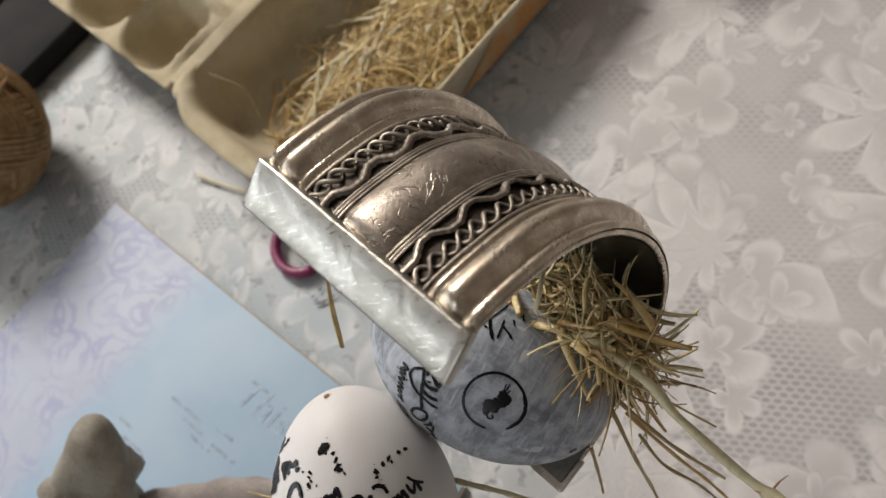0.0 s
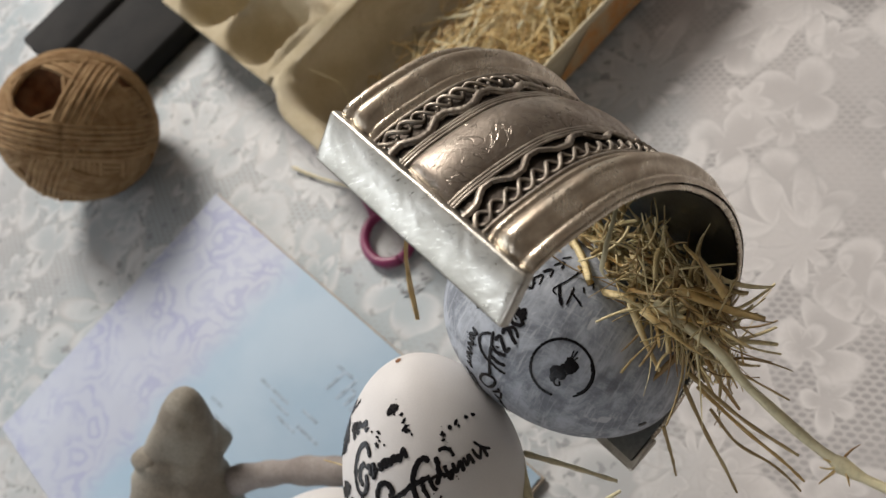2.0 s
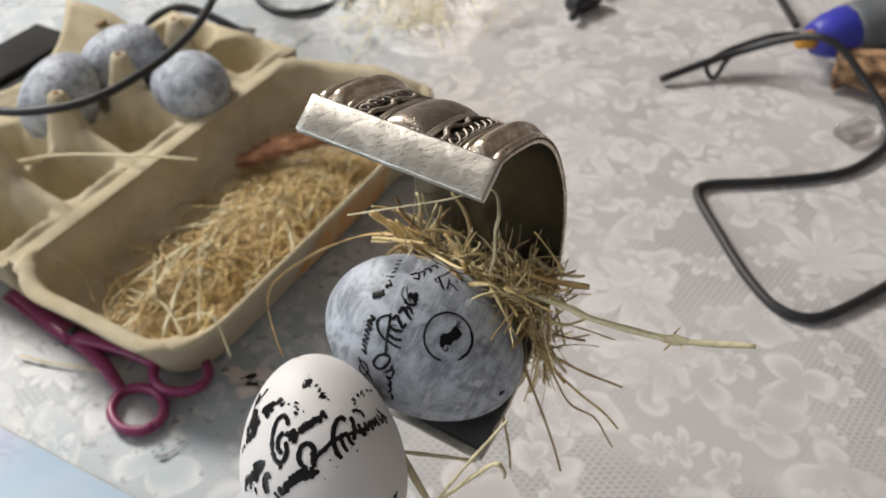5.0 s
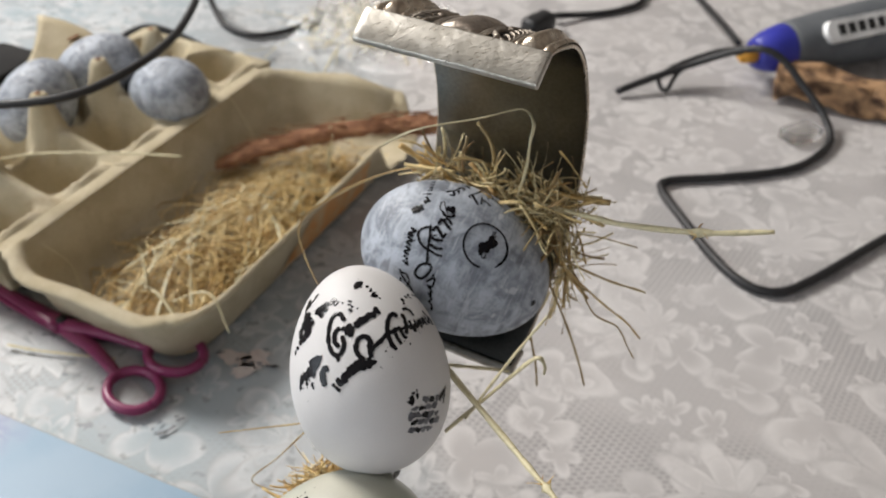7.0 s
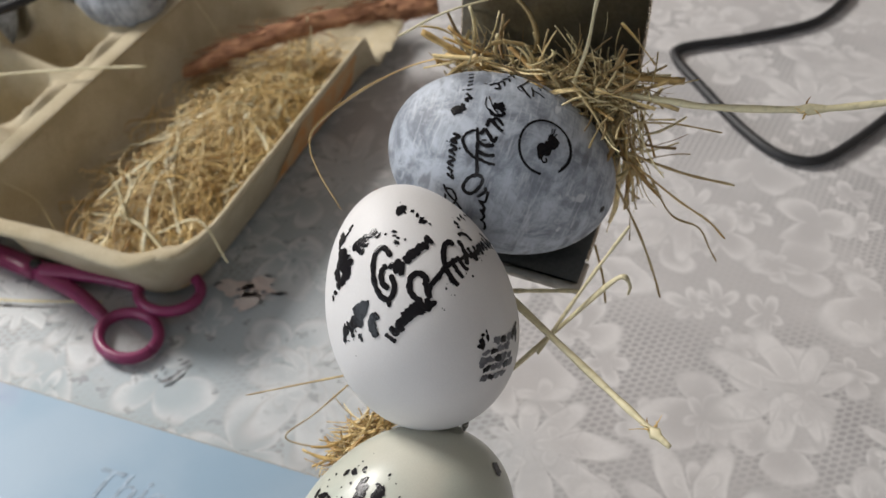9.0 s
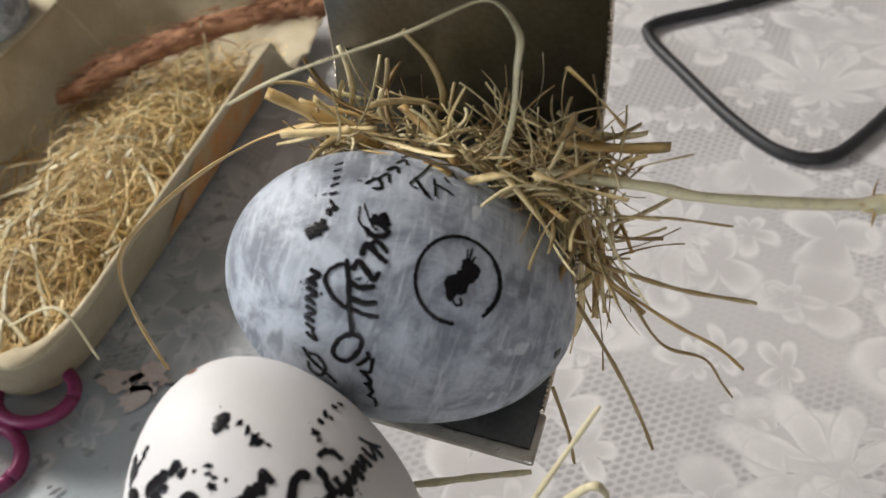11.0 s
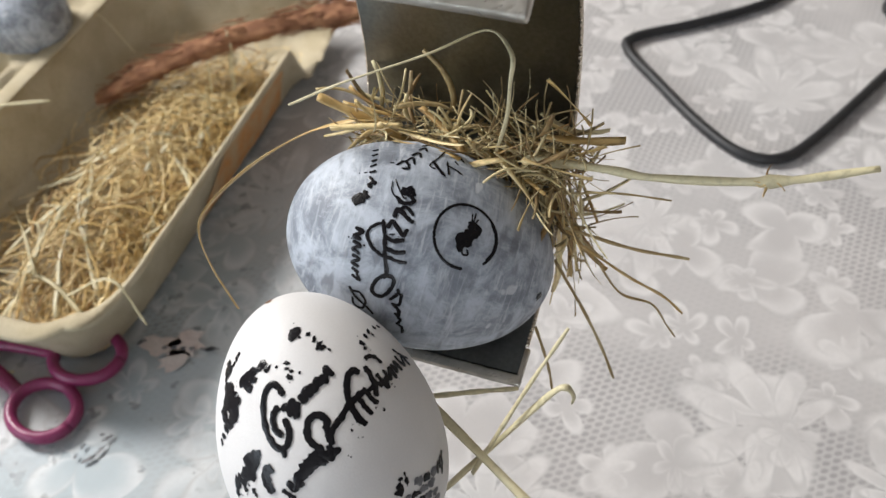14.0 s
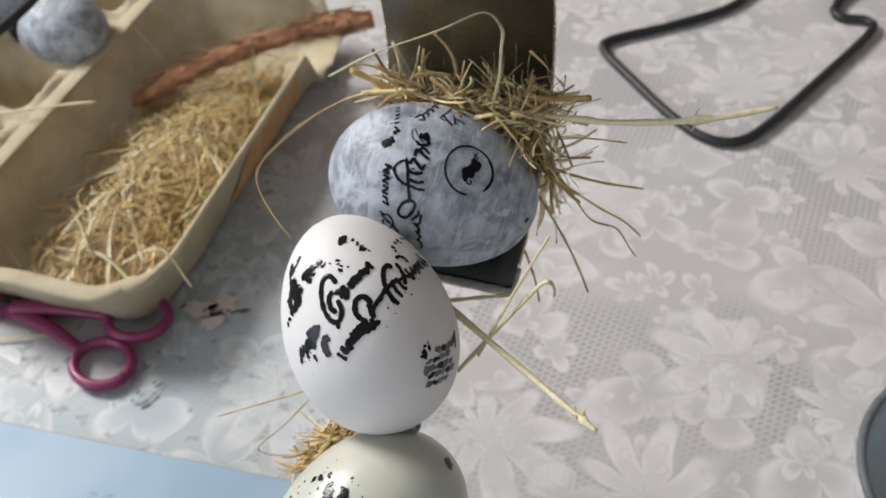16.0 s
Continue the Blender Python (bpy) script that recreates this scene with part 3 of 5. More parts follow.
def ink_strokes(bm, key, start, end, height, count, width):
    """A row of unreadable marks from start to end on the shell: pairs of slanted bars with a thin link."""
    (z0, f0), (z1, f1) = start, end
    r = EGGS[key][4] * 1000 * math.pi / 180
    dz, df = z1 - z0, (f1 - f0) * r
    n = math.hypot(dz, df)
    az, af, pz, pf = dz / n, df / n, -df / n, dz / n
    pitch = n / count

    def at(x, y):
        return z0 + az * x + pz * y, f0 + (af * x + pf * y) / r

    for i in range(count):
        x, slant = pitch * (i + 0.1), 0.22 * height
        tall = height * random.uniform(0.7, 1.25)
        base = random.uniform(-0.08, 0.08) * height
        gap = pitch * random.uniform(0.42, 0.6)
        lo, hi = base - tall / 2, base + tall / 2
        ink_line(bm, key, [at(x, lo), at(x + slant * 0.5, base), at(x + slant, hi)], width * random.uniform(0.85, 1.35))
        kind = i % 4
        if kind == 0:
            ink_line(bm, key, [at(x + slant, hi), at(x + gap + slant, hi)], width * 0.6)
        elif kind == 1:
            ink_line(bm, key, [at(x, lo), at(x + gap * 0.6 + slant, base), at(x + gap + slant, hi)], width * 0.6)
        elif kind == 2:
            ink_line(bm, key, [at(x + slant * 0.5, base), at(x + gap + slant * 0.5, base)], width * 0.6)
        if kind != 3:
            ink_line(bm, key, [at(x + gap, lo), at(x + gap + slant * 0.5, base), at(x + gap + slant, hi * 0.95)], width * random.uniform(0.85, 1.3))
            ink_line(bm, key, [at(x + gap, lo), at(x + pitch, lo + 0.15 * tall)], width * 0.5)
        else:
            ink_line(bm, key, [at(x + slant, hi), at(x + gap + slant, base + tall * 0.3), at(x + gap, lo + tall * 0.15), at(x, lo)], width * 0.9)
    for _ in range(count):
        x = random.random() * n
        ink_blot(bm, key, *at(x, random.uniform(-0.6, 0.6) * height), width * random.uniform(0.6, 1.5))


def ring_points(key, z, deg, radius, a0, a1, n=30, squash=1.0):
    r = egg_radius(z / 1000, *EGGS[key][3:]) * 1000 * math.pi / 180
    out = []
    for i in range(n + 1):
        a = radians(a0 + (a1 - a0) * i / n)
        out.append((z + radius * math.cos(a), deg + radius * squash * math.sin(a) / r))
    return out


white_egg = egg_thing("white", white_shell_mat, "white hen's egg stamped with smudged black ink")
grey_egg = egg_thing("grey", grey_paint_mat, "grey brush-painted egg stamped in black, lying in the cuff")
green_egg = egg_thing("green", green_shell_mat, "pale greenish egg with black ink, glued under a white egg")
low_egg = egg_thing("low", white_shell_mat, "plain cream egg lying on a piece of driftwood")

# black stamps of the grey egg
stroke(grey_egg, "grey", ring_points("grey", 6.0, 120, 6.6, 82, 404, 34), 0.6, "ring")
stroke(grey_egg, "grey", ring_points("grey", 6.0, 120, 6.5, -45, 35, 12), 0.9, "ring")
blots(grey_egg, "grey", [(5.3, 124.5, 3.0), (5.8, 122, 3.2), (6.5, 119, 3.0), (7.1, 117, 3.4), (7.6, 114.5, 3.0), (6.8, 113.5, 2.6)], "ring_blot")
for z, f in ((6.2, 107), (6.9, 106), (7.7, 109)):
    stroke(grey_egg, "grey", [(7.0, 116), (z * 0.5 + 3.4, 111.5), (z, f)], 0.32)
stroke(grey_egg, "grey", [(5.2, 125), (6.2, 129.5), (7.2, 129), (6.7, 126.5)], 0.42)
for pts, w in (
    ([(-10.9, 125), (-12.6, 128.5), (-13.0, 133), (-11.8, 138), (-10.0, 141), (-8.6, 141.5)], 0.75),
    ([(-10.8, 123), (-9.6, 132), (-8.6, 141), (-7.3, 150), (-7.8, 153)], 0.85),
    ([(-7.4, 151), (-9.0, 156), (-8.9, 163), (-6.8, 163.5), (-5.5, 157), (-5.6, 152), (-7.4, 150.5)], 0.85),
    ([(-9.7, 131.5), (-7.8, 132.5), (-5.7, 130.8)], 0.95), ([(-9.0, 137), (-7.0, 138), (-4.8, 136.4)], 0.9), ([(-8.4, 141.3), (-6.0, 142), (-4.0, 141.4)], 0.75),
    ([(-9.6, 127), (-8.8, 123), (-6.4, 128.5), (-5.6, 124.8)], 0.9), ([(-8.7, 121), (-8.6, 116), (-6.4, 119), (-4.9, 121)], 0.9), ([(-8.8, 118), (-7.2, 113.8), (-5.2, 117.5)], 0.7),
    ([(-9.6, 109), (-7.6, 112), (-5.9, 110), (-6.8, 107)], 0.85), ([(-10.4, 98.5), (-9.6, 103), (-8.2, 108.5), (-7.4, 109)], 0.35), ([(-10.9, 100), (-10.6, 106), (-9.4, 110)], 0.3),
    ([(-4.3, 156), (-3.9, 159), (-5.2, 164)], 0.7), ([(-3.2, 158), (-3.0, 165), (-4.6, 166)], 0.7), ([(-4.4, 166), (-2.8, 168.5), (-2.2, 173)], 0.75), ([(-3.4, 171), (-1.8, 175), (-2.0, 179)], 0.7), ([(-2.4, 178), (-0.8, 181), (-0.4, 186)], 0.6),
    ([(-15.6, 131), (-14.0, 132.5), (-15.4, 136), (-13.8, 137)], 0.9), ([(-15.4, 139), (-13.7, 140.5), (-15.0, 143), (-13.4, 145)], 0.8), ([(-14.8, 146.5), (-13.2, 148), (-14.4, 151), (-12.8, 152)], 0.75), ([(-14.2, 154), (-12.5, 155.5)], 0.7), ([(-13.8, 158), (-12.0, 159.5), (-13.0, 156)], 0.65),
    ([(-12.8, 168), (-11.2, 167), (-9.6, 171), (-9.8, 177), (-11.6, 177), (-12.4, 172)], 0.55), ([(-13.6, 166), (-11.8, 171), (-8.6, 175), (-7.3, 178)], 0.6),
    ([(-15.6, 104), (-14.6, 102), (-15.6, 98)], 0.7), ([(-15.8, 95), (-14.6, 93.5)], 0.6), ([(-16.0, 90), (-14.8, 88)], 0.55), ([(-16.0, 85), (-14.9, 83.5)], 0.55), ([(-16.2, 79), (-15.0, 77.5)], 0.5), ([(-16.3, 73), (-15.1, 71.5)], 0.5),
    ([(-11.0, 88), (-9.4, 84), (-8.4, 89.5), (-9.8, 90)], 0.6), ([(-9.6, 85), (-8.0, 80), (-7.4, 86)], 0.5), ([(-8.4, 78), (-6.9, 74), (-6.4, 79)], 0.6), ([(-7.2, 71), (-5.8, 66), (-5.4, 71)], 0.55), ([(-6.6, 64), (-5.2, 60)], 0.5),
    ([(-1.6, 65), (-2.6, 74), (-4.3, 84), (-3.0, 86)], 0.4), ([(-3.9, 80), (-2.2, 86), (-0.9, 90)], 0.7), ([(-0.8, 80.5), (0.9, 82), (2.6, 84.2)], 0.5), ([(-0.9, 77), (-0.5, 83), (-0.2, 88)], 0.45), ([(0.8, 74), (1.6, 77)], 0.45), ([(2.0, 68), (2.8, 72)], 0.45),
):
    stroke(grey_egg, "grey", pts, w)
blots(grey_egg, "grey", [(-16.6, 115, 2.6), (-16.0, 112.5, 3.0), (-15.5, 109.5, 1.8), (-17.6, 113.5, 1.0)])
blots(grey_egg, "grey", [(-8.2, 105, 2.2), (-7.2, 104, 2.4), (-6.6, 106, 1.8)])
blots(grey_egg, "grey", [(-15.0, 105, 1.5), (-14.6, 102.5, 1.5)])
spatter(grey_egg, "grey", [(-8, 112), (-8, 130), (-5, 160), (-14, 140), (-15, 95), (-9, 86)], 36, 1.2)
bm = bmesh.new()
ink_blot(bm, "grey", 26.0, 150, 2.4)
part("blow_hole", bm, ink_mat, grey_egg, "small dark hole in the shell")

# black stamps of the white egg
for pts, w in (
    ([(13.2, 69.5), (14.6, 68), (15.7, 64.4), (14.3, 58.4), (10.3, 56), (7.0, 57), (4.9, 61), (5.2, 65.5), (7.4, 68), (9.6, 67)], 1.25),
    ([(11.6, 66), (11.2, 63), (9.8, 61), (8.0, 61.6), (6.8, 64.5)], 1.3),
    ([(10.8, 67), (11.6, 70), (9.4, 71)], 1.2), ([(12.4, 73), (10.6, 74), (9.0, 73.4), (11.6, 76)], 1.2), ([(12.6, 78), (11.2, 79.5), (13.2, 82), (11.4, 84)], 1.25), ([(13.6, 84), (12.2, 86.5), (14.0, 89), (12.6, 91)], 1.15), ([(14.4, 92), (13.0, 94), (15.2, 96.5), (13.4, 99)], 1.0),
    ([(2.4, 81), (4.0, 77), (6.2, 76.3), (8.0, 79), (8.2, 84), (6.8, 87), (5.4, 84.5)], 1.35),
    ([(7.0, 86.5), (4.4, 85), (2.5, 85.8)], 1.1), ([(2.6, 85), (4.6, 87), (6.2, 93), (7.8, 100), (8.6, 107), (9.0, 112)], 1.25),
    ([(12.0, 113), (12.9, 110), (12.2, 105.6), (10.0, 101.6), (7.4, 100.5), (5.0, 101.5), (3.4, 104)], 1.3),
    ([(12.7, 117.6), (10.8, 118), (9.0, 117.4), (7.0, 115)], 1.2), ([(13.6, 120.5), (13.9, 124), (13.2, 128), (11.7, 129.6)], 0.9),
    ([(8.0, 106), (6.2, 107), (4.6, 108.6)], 1.0), ([(8.8, 111), (7.2, 112), (5.8, 114)], 1.0), ([(8.6, 112), (9.0, 119), (8.2, 121.5)], 1.0), ([(10.6, 122), (9.0, 122.5), (7.6, 124), (9.4, 126)], 1.05), ([(10.6, 127), (8.6, 128.5), (10.2, 132), (8.0, 133)], 1.0), ([(10.8, 135), (9.0, 136), (10.6, 139), (8.6, 141)], 0.95), ([(11.6, 143), (9.0, 146), (11.0, 150), (8.4, 152)], 0.85), ([(12.8, 146), (11.0, 150), (9.6, 156)], 0.7),
    ([(2.2, 54.6), (1.5, 51), (-0.4, 49.2), (-2.4, 50.8)], 1.9),
    ([(-2.2, 56), (-3.4, 58.6), (-4.4, 61)], 1.0), ([(-0.9, 60), (-2.6, 62.5), (-1.0, 65), (-2.6, 66.5)], 1.4),
):
    stroke(white_egg, "white", pts, w)
for spots in (
    [(-0.6, 67.5, 2.6), (-0.2, 69.5, 2.4), (0.6, 71.5, 2.6), (1.0, 74, 2.8), (0.2, 75, 2.0), (1.4, 76.5, 3.0), (2.0, 78.5, 2.8), (0.4, 78.5, 2.2)],
    [(1.4, 81, 2.8), (1.4, 83.5, 2.6), (1.2, 86, 2.0), (2.4, 84, 1.6)],
    [(20.8, 20, 2.2), (19.6, 23, 2.6), (18.6, 22, 2.0)], [(21.4, 31, 1.4), (20.6, 29, 1.6), (22.0, 33, 1.0)],
    [(16.8, 26, 2.8), (16.6, 30, 3.0), (15.4, 31, 3.6), (14.2, 33, 4.2), (13.0, 33.5, 4.2), (11.8, 32.5, 3.6), (10.8, 29.5, 3.0), (14.8, 25, 2.6), (12.6, 24, 3.0)],
    [(10.0, 26, 2.4), (8.8, 22, 2.2), (7.6, 19, 1.6)],
    [(17.4, 43, 2.4), (18.0, 46.5, 2.6), (18.3, 50, 2.6), (18.8, 54, 2.2), (19.3, 58.5, 2.0), (18.4, 62, 1.9), (17.2, 51, 1.8)], [(16.4, 47, 2.2), (15.8, 49, 1.4)],
    [(4.9, 48, 2.2), (4.2, 45, 3.4), (3.4, 42.5, 3.6), (2.2, 40.5, 3.4), (1.6, 36, 3.0), (0.8, 33, 2.6), (1.2, 39.5, 2.6)],
    [(0.4, 29, 2.6), (-0.6, 27, 2.0), (-1.6, 25.6, 1.6)], [(-1.4, 39.5, 1.4), (-2.2, 40, 1.0)], [(0.2, 34.5, 1.6), (-1.0, 34, 1.2)], [(4.0, 62.5, 1.5)],
    [(22.6, 86, 2.4), (22.6, 89, 2.2), (22.0, 84, 1.6)], [(21.6, 96.5, 1.2), (20.4, 98.6, 1.3), (19.2, 99.6, 2.0), (18.6, 100, 1.8)], [(18.3, 75.6, 1.3), (17.4, 75, 1.0)], [(15.9, 75.2, 1.5), (16.8, 77, 1.0)], [(17.8, 104, 0.8)],
    [(16.4, 127, 1.4)], [(17.2, 134, 1.1), (17.6, 139.5, 1.6), (16.8, 141, 1.0)], [(17.6, 150, 1.1)], [(17.3, 157, 1.1)], [(15.4, 126, 0.9)],
):
    blots(white_egg, "white", spots)
spatter(white_egg, "white", [(22, 88), (16, 76), (3, 100), (1, 88), (6, 112), (7, 130), (17, 40), (-1, 34), (12, 30), (15, 128)], 46, 1.3)
for z, f, w in ((-9.6, 108.6, 1.8), (-9.3, 113.6, 2.0), (-8.4, 110.5, 1.2), (-7.9, 113.4, 0.9)):
    blots(white_egg, "white", [(z, f, w)])
# a smudged patch of printed blocks, row by row
for i in range(5):
    for j in range(5):
        z, f = -10.4 - i * 1.85 - j * 0.15, 108.5 + j * 6.2 + (i % 2) * 2.4
        if (i, j) in ((0, 1), (4, 4), (1, 4)):
            continue
        bm = bmesh.new()
        for k in range(3):
            ink_blot(bm, "white", z + random.uniform(-0.3, 0.3), f + (k - 1) * 1.3, random.uniform(1.5, 2.2))
        part("ink_block", bm, grey_ink_mat if (i + 2 * j) % 3 else ink_mat, white_egg)
for z, f in ((-10.8, 138), (-10.2, 141), (-9.6, 144), (-11.6, 143)):
    stroke(white_egg, "white", [(z - 1.2, f - 1), (z + 0.4, f), (z + 0.8, f + 1.5)], 0.8)
bm = bmesh.new()
ink_blot(bm, "white", 29.0, 20, 2.6)
part("blow_hole", bm, bark_mat, white_egg, "brownish hole at the pointed end")

# black stamps of the greenish egg
bm = bmesh.new()
for z, f, s in ((-11.2, 58, 3.4), (-10.4, 66, 4.0), (-9.7, 74, 3.6), (-9.4, 80, 3.4), (-13.0, 71, 3.6), (-8.6, 90, 3.4), (-13.8, 62, 2.4), (-0.9, 80, 2.8), (-1.8, 83, 3.2), (-2.8, 86, 3.2), (-3.9, 88, 3.8), (1.4, 91, 3.8), (0.4, 93, 3.4), (-0.8, 97, 3.6), (0.1, 103, 3.4), (0.2, 100, 3.0), (-3.2, 65, 2.4), (-1.6, 69, 2.6), (0.7, 72, 2.0), (4.0, 105, 2.0), (2.3, 107, 2.4), (-5.5, 93, 2.0), (-6.6, 84, 1.8)):
    ink_blot(bm, "green", z, f, s)
for _ in range(34):
    ink_blot(bm, "green", random.uniform(-12, 5), random.uniform(56, 112), random.uniform(0.3, 1.1))
ink_strokes(bm, "green", (-12, 84), (-6, 100), 3.0, 4, 0.8)
part("ink_smear", bm, ink_mat, green_egg, "smudged black blots and strokes")
bm = bmesh.new()
ink_blot(bm, "green", 26.2, 118, 4.4)
part("blow_hole", bm, ink_mat, green_egg, "dark drilled hole at the blunt end")


def glue_drop(bm, c, sx, sy, sz):
    v = bmesh.ops.create_icosphere(bm, subdivisions=3, radius=1, matrix=Matrix.Translation(c) @ Matrix.Diagonal((sx, sy, sz, 1)))["verts"]
    for p in v:
        p.co += (p.co - Vector(c)) * 0.25 * noise.noise(p.co * 400)


bm = bmesh.new()
glue_drop(bm, (-0.0277, 0.0295, 0.1118), 0.0042, 0.0042, 0.0022)
glue_drop(bm, (-0.0275, 0.0263, 0.1105), 0.0012, 0.0012, 0.0012)
tagged(part("glue_bead", bm, glue_mat), "clear bead of glue joining two eggs", "glue")

# ---- cuff bracelet ----
CUFF = Matrix.Translation((0.0127, 0.0625, 0)) @ Matrix(((-0.831, 0.556, 0), (0.556, 0.831, 0), (0, 0, 1))).to_4x4()
PROFILE = [(-0.0015, 0.2120), (0.0055, 0.2160), (0.016, 0.2142), (0.026, 0.2098), (0.0350, 0.2000), (0.0420, 0.184), (0.0445, 0.167), (0.0428, 0.152), (0.037, 0.1395), (0.026, 0.128), (0.0146, 0.1195), (0.0, 0.1155)]
WIDE = 0.0505
CURVE = spline([(0, u, z) for u, z in PROFILE], 500)
NORMALS = []
for i in range(500):
    d = (CURVE[min(i + 2, 499)] - CURVE[max(i - 2, 0)]).normalized()
    NORMALS.append(Vector((0, -d.z, d.y)))
RUN = [0.0]
for i in range(499):
    RUN.append(RUN[-1] + (CURVE[i + 1] - CURVE[i]).length)
LONG = RUN[-1]


def on_cuff(v, s, h):
    """A place on the cuff: v metres round it, s across it, h above its inner sheet."""
    i = min(max(int(np.searchsorted(RUN, v)), 0), 499)
    return CUFF @ (CURVE[i] + NORMALS[i] * h + Vector((s, 0, 0)))


def cuff_height(s):
    """Relief of the band across its width."""
    x = min(s, WIDE - s)
    h = 0.0007
    if x < 0.0026:
        h += 0.0016 * max(0, 1 - ((x - 0.0012) / 0.0014) ** 2) ** 0.5
    elif x < 0.0104:
        t = (x - 0.0026) / 0.0078
        h += 0.0029 * math.sin(math.pi * t) ** 0.6 + 0.0006 * math.sin(math.pi * t * 2)
        h -= 0.0011 * math.exp(-(((t - 0.72) / 0.06) ** 2)) + 0.0005 * math.exp(-(((t - 0.12) / 0.05) ** 2))
    elif x > 0.0193:
        h += 0.0022 * max(0, math.cos((WIDE / 2 - x) / (WIDE / 2 - 0.0193) * math.pi / 2)) ** 0.6
    return h


cuff = thing("cuff_bracelet", "wide aged-silver cuff bracelet with filigree bands, standing open", "bracelet")
START, STOP = 0.0078, LONG - 0.0085


def band(name, s0, s1, mat, label, steps):
    bm = bmesh.new()
    rows = []
    for i in range(150):
        v = START + (STOP - START) * i / 149
        f = min(1.0, 0.05 + (v - START) / 0.0022, 0.05 + (STOP - v) / 0.0022) ** 0.5
        rows.append([bm.verts.new(on_cuff(v, s0 + (s1 - s0) * j / steps, 0.0003 + (cuff_height(s0 + (s1 - s0) * j / steps) - 0.0003) * f)) for j in range(steps + 1)])
    grid_faces(bm, rows)
    return part(name, bm, mat, cuff, label)


band("outer_band", 0.0, 0.0105, silver_mat, "rounded polished outer band", 30)
band("outer_band", WIDE - 0.0105, WIDE, silver_mat, "rounded polished outer band", 30)
band("channel", 0.0105, 0.0193, dark_silver_mat, "blackened recessed channel", 4)
band("channel", WIDE - 0.0193, WIDE - 0.0105, dark_silver_mat, "blackened recessed channel", 4)
band("middle_band", 0.0193, WIDE - 0.0193, engraved_mat, "domed middle band with engraved scrolls", 30)


def wire(name, track, radius, label, n=560, sides=6, beads=0.0, flat=1.0, mat=None):
    """A wire round the cuff; track gives its place across and its height."""
    bm = bmesh.new()
    pts = [on_cuff(v, *track(v)) for v in (START + (STOP - START) * i / (n - 1) for i in range(n))]
    taper = (lambda t: 1 + beads * math.sin(t * (STOP - START) / 0.0011 * 2 * math.pi)) if beads else None
    tube(bm, pts, radius, sides, flat, taper)
    return part(name, bm, mat or silver_mat, cuff, label)


def tri_wave(x):
    x = x % 1.0
    return 4 * x - 1 if x < 0.5 else 3 - 4 * x


for side in (0, 1):
    def across(x, side=side):
        return WIDE - x if side else x

    for ph in (0, math.pi):
        wire("chain_wire", lambda v, ph=ph: (across(0.0128 + 0.00125 * math.sin(v / 0.0058 * 2 * math.pi + ph)), 0.0012 + 0.0005 * math.cos(v / 0.0058 * 2 * math.pi + ph)), 0.00043, "twisted silver wire", flat=0.75, mat=wire_mat)
    for h, r in ((0.0013, 0.00085), (0.00165, 0.0005)):
        wire("zigzag_wire", lambda v, h=h: (across(0.0162 + 0.00115 * max(-0.8, min(0.8, 1.5 * tri_wave(v / 0.0096)))), h), r, "milled zigzag ribbon", beads=0.10, flat=0.45, mat=wire_mat)
    for x, r in ((0.0180, 0.0003), (0.0186, 0.00034), (0.0193, 0.00036), (0.0107, 0.0004)):
        wire("plain_wire", lambda v, x=x: (across(x), 0.0012), r, "thin plain wire", mat=wire_mat)
    wire("rim_wire", lambda v: (across(0.0003), 0.0006), 0.00065, "rounded edge wire")

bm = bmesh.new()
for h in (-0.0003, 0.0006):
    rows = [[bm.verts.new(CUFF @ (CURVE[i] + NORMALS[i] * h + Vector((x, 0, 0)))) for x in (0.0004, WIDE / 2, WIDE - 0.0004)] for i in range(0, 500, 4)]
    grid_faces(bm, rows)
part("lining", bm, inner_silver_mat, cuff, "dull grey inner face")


def end_bar(u0, z0, u1, z1, thick, side, lift=-0.0006):
    """A flat soldered strip over one end of the cuff, with worn corners."""
    a, b = Vector((0, u0, z0)), Vector((0, u1, z1))
    d = (b - a).normalized()
    nrm = Vector((0, -d.z, d.y)) * side
    bm = bmesh.new()
    m = Matrix((Vector((1, 0, 0)), d, nrm)).transposed().to_4x4()
    mid = (a + b) / 2 + nrm * (thick / 2 + lift) + Vector((WIDE / 2, 0, 0))
    box(bm, CUFF @ Matrix.Translation(mid) @ m, WIDE + 0.0016, (b - a).length + 0.0006, thick, 0.0006)
    bmesh.ops.subdivide_edges(bm, edges=[e for e in bm.edges if e.calc_length() > 0.02], cuts=30)
    for v in bm.verts:
        v.co += Vector((1, 1, 1)) * 0.00007 * noise.noise(v.co * 200)
    return part("end_bar", bm, bar_mat, cuff, "bright filed silver end strip")


end_bar(-0.0020, 0.2118, 0.0056, 0.2172, 0.0024, 1)
end_bar(-0.0010, 0.1152, 0.0080, 0.1172, 0.0016, -1, 0.0011)

# ---- straw ----


def blade(bm, start, way, length, radius, bend, sides=5, flat=0.4, tip=0.65):
    """A bent blade of hay."""
    d = Vector(way).normalized()
    side = d.orthogonal().normalized()
    side.rotate(Matrix.Rotation(random.uniform(0, 6.28), 3, d))
    p = Vector(start)
    pts = [p.copy()]
    n = 9
    kink = random.randint(2, 7)
    for i in range(n):
        d = (d + side * bend * random.uniform(0.3, 1.0) / n * (3.0 if i == kink and random.random() < 0.4 else 1.0)).normalized()
        p = p + d * length / n
        pts.append(p.copy())
    tube(bm, pts, radius, sides, flat, lambda t: 1.0 - tip * t * t, random.uniform(-2, 2))


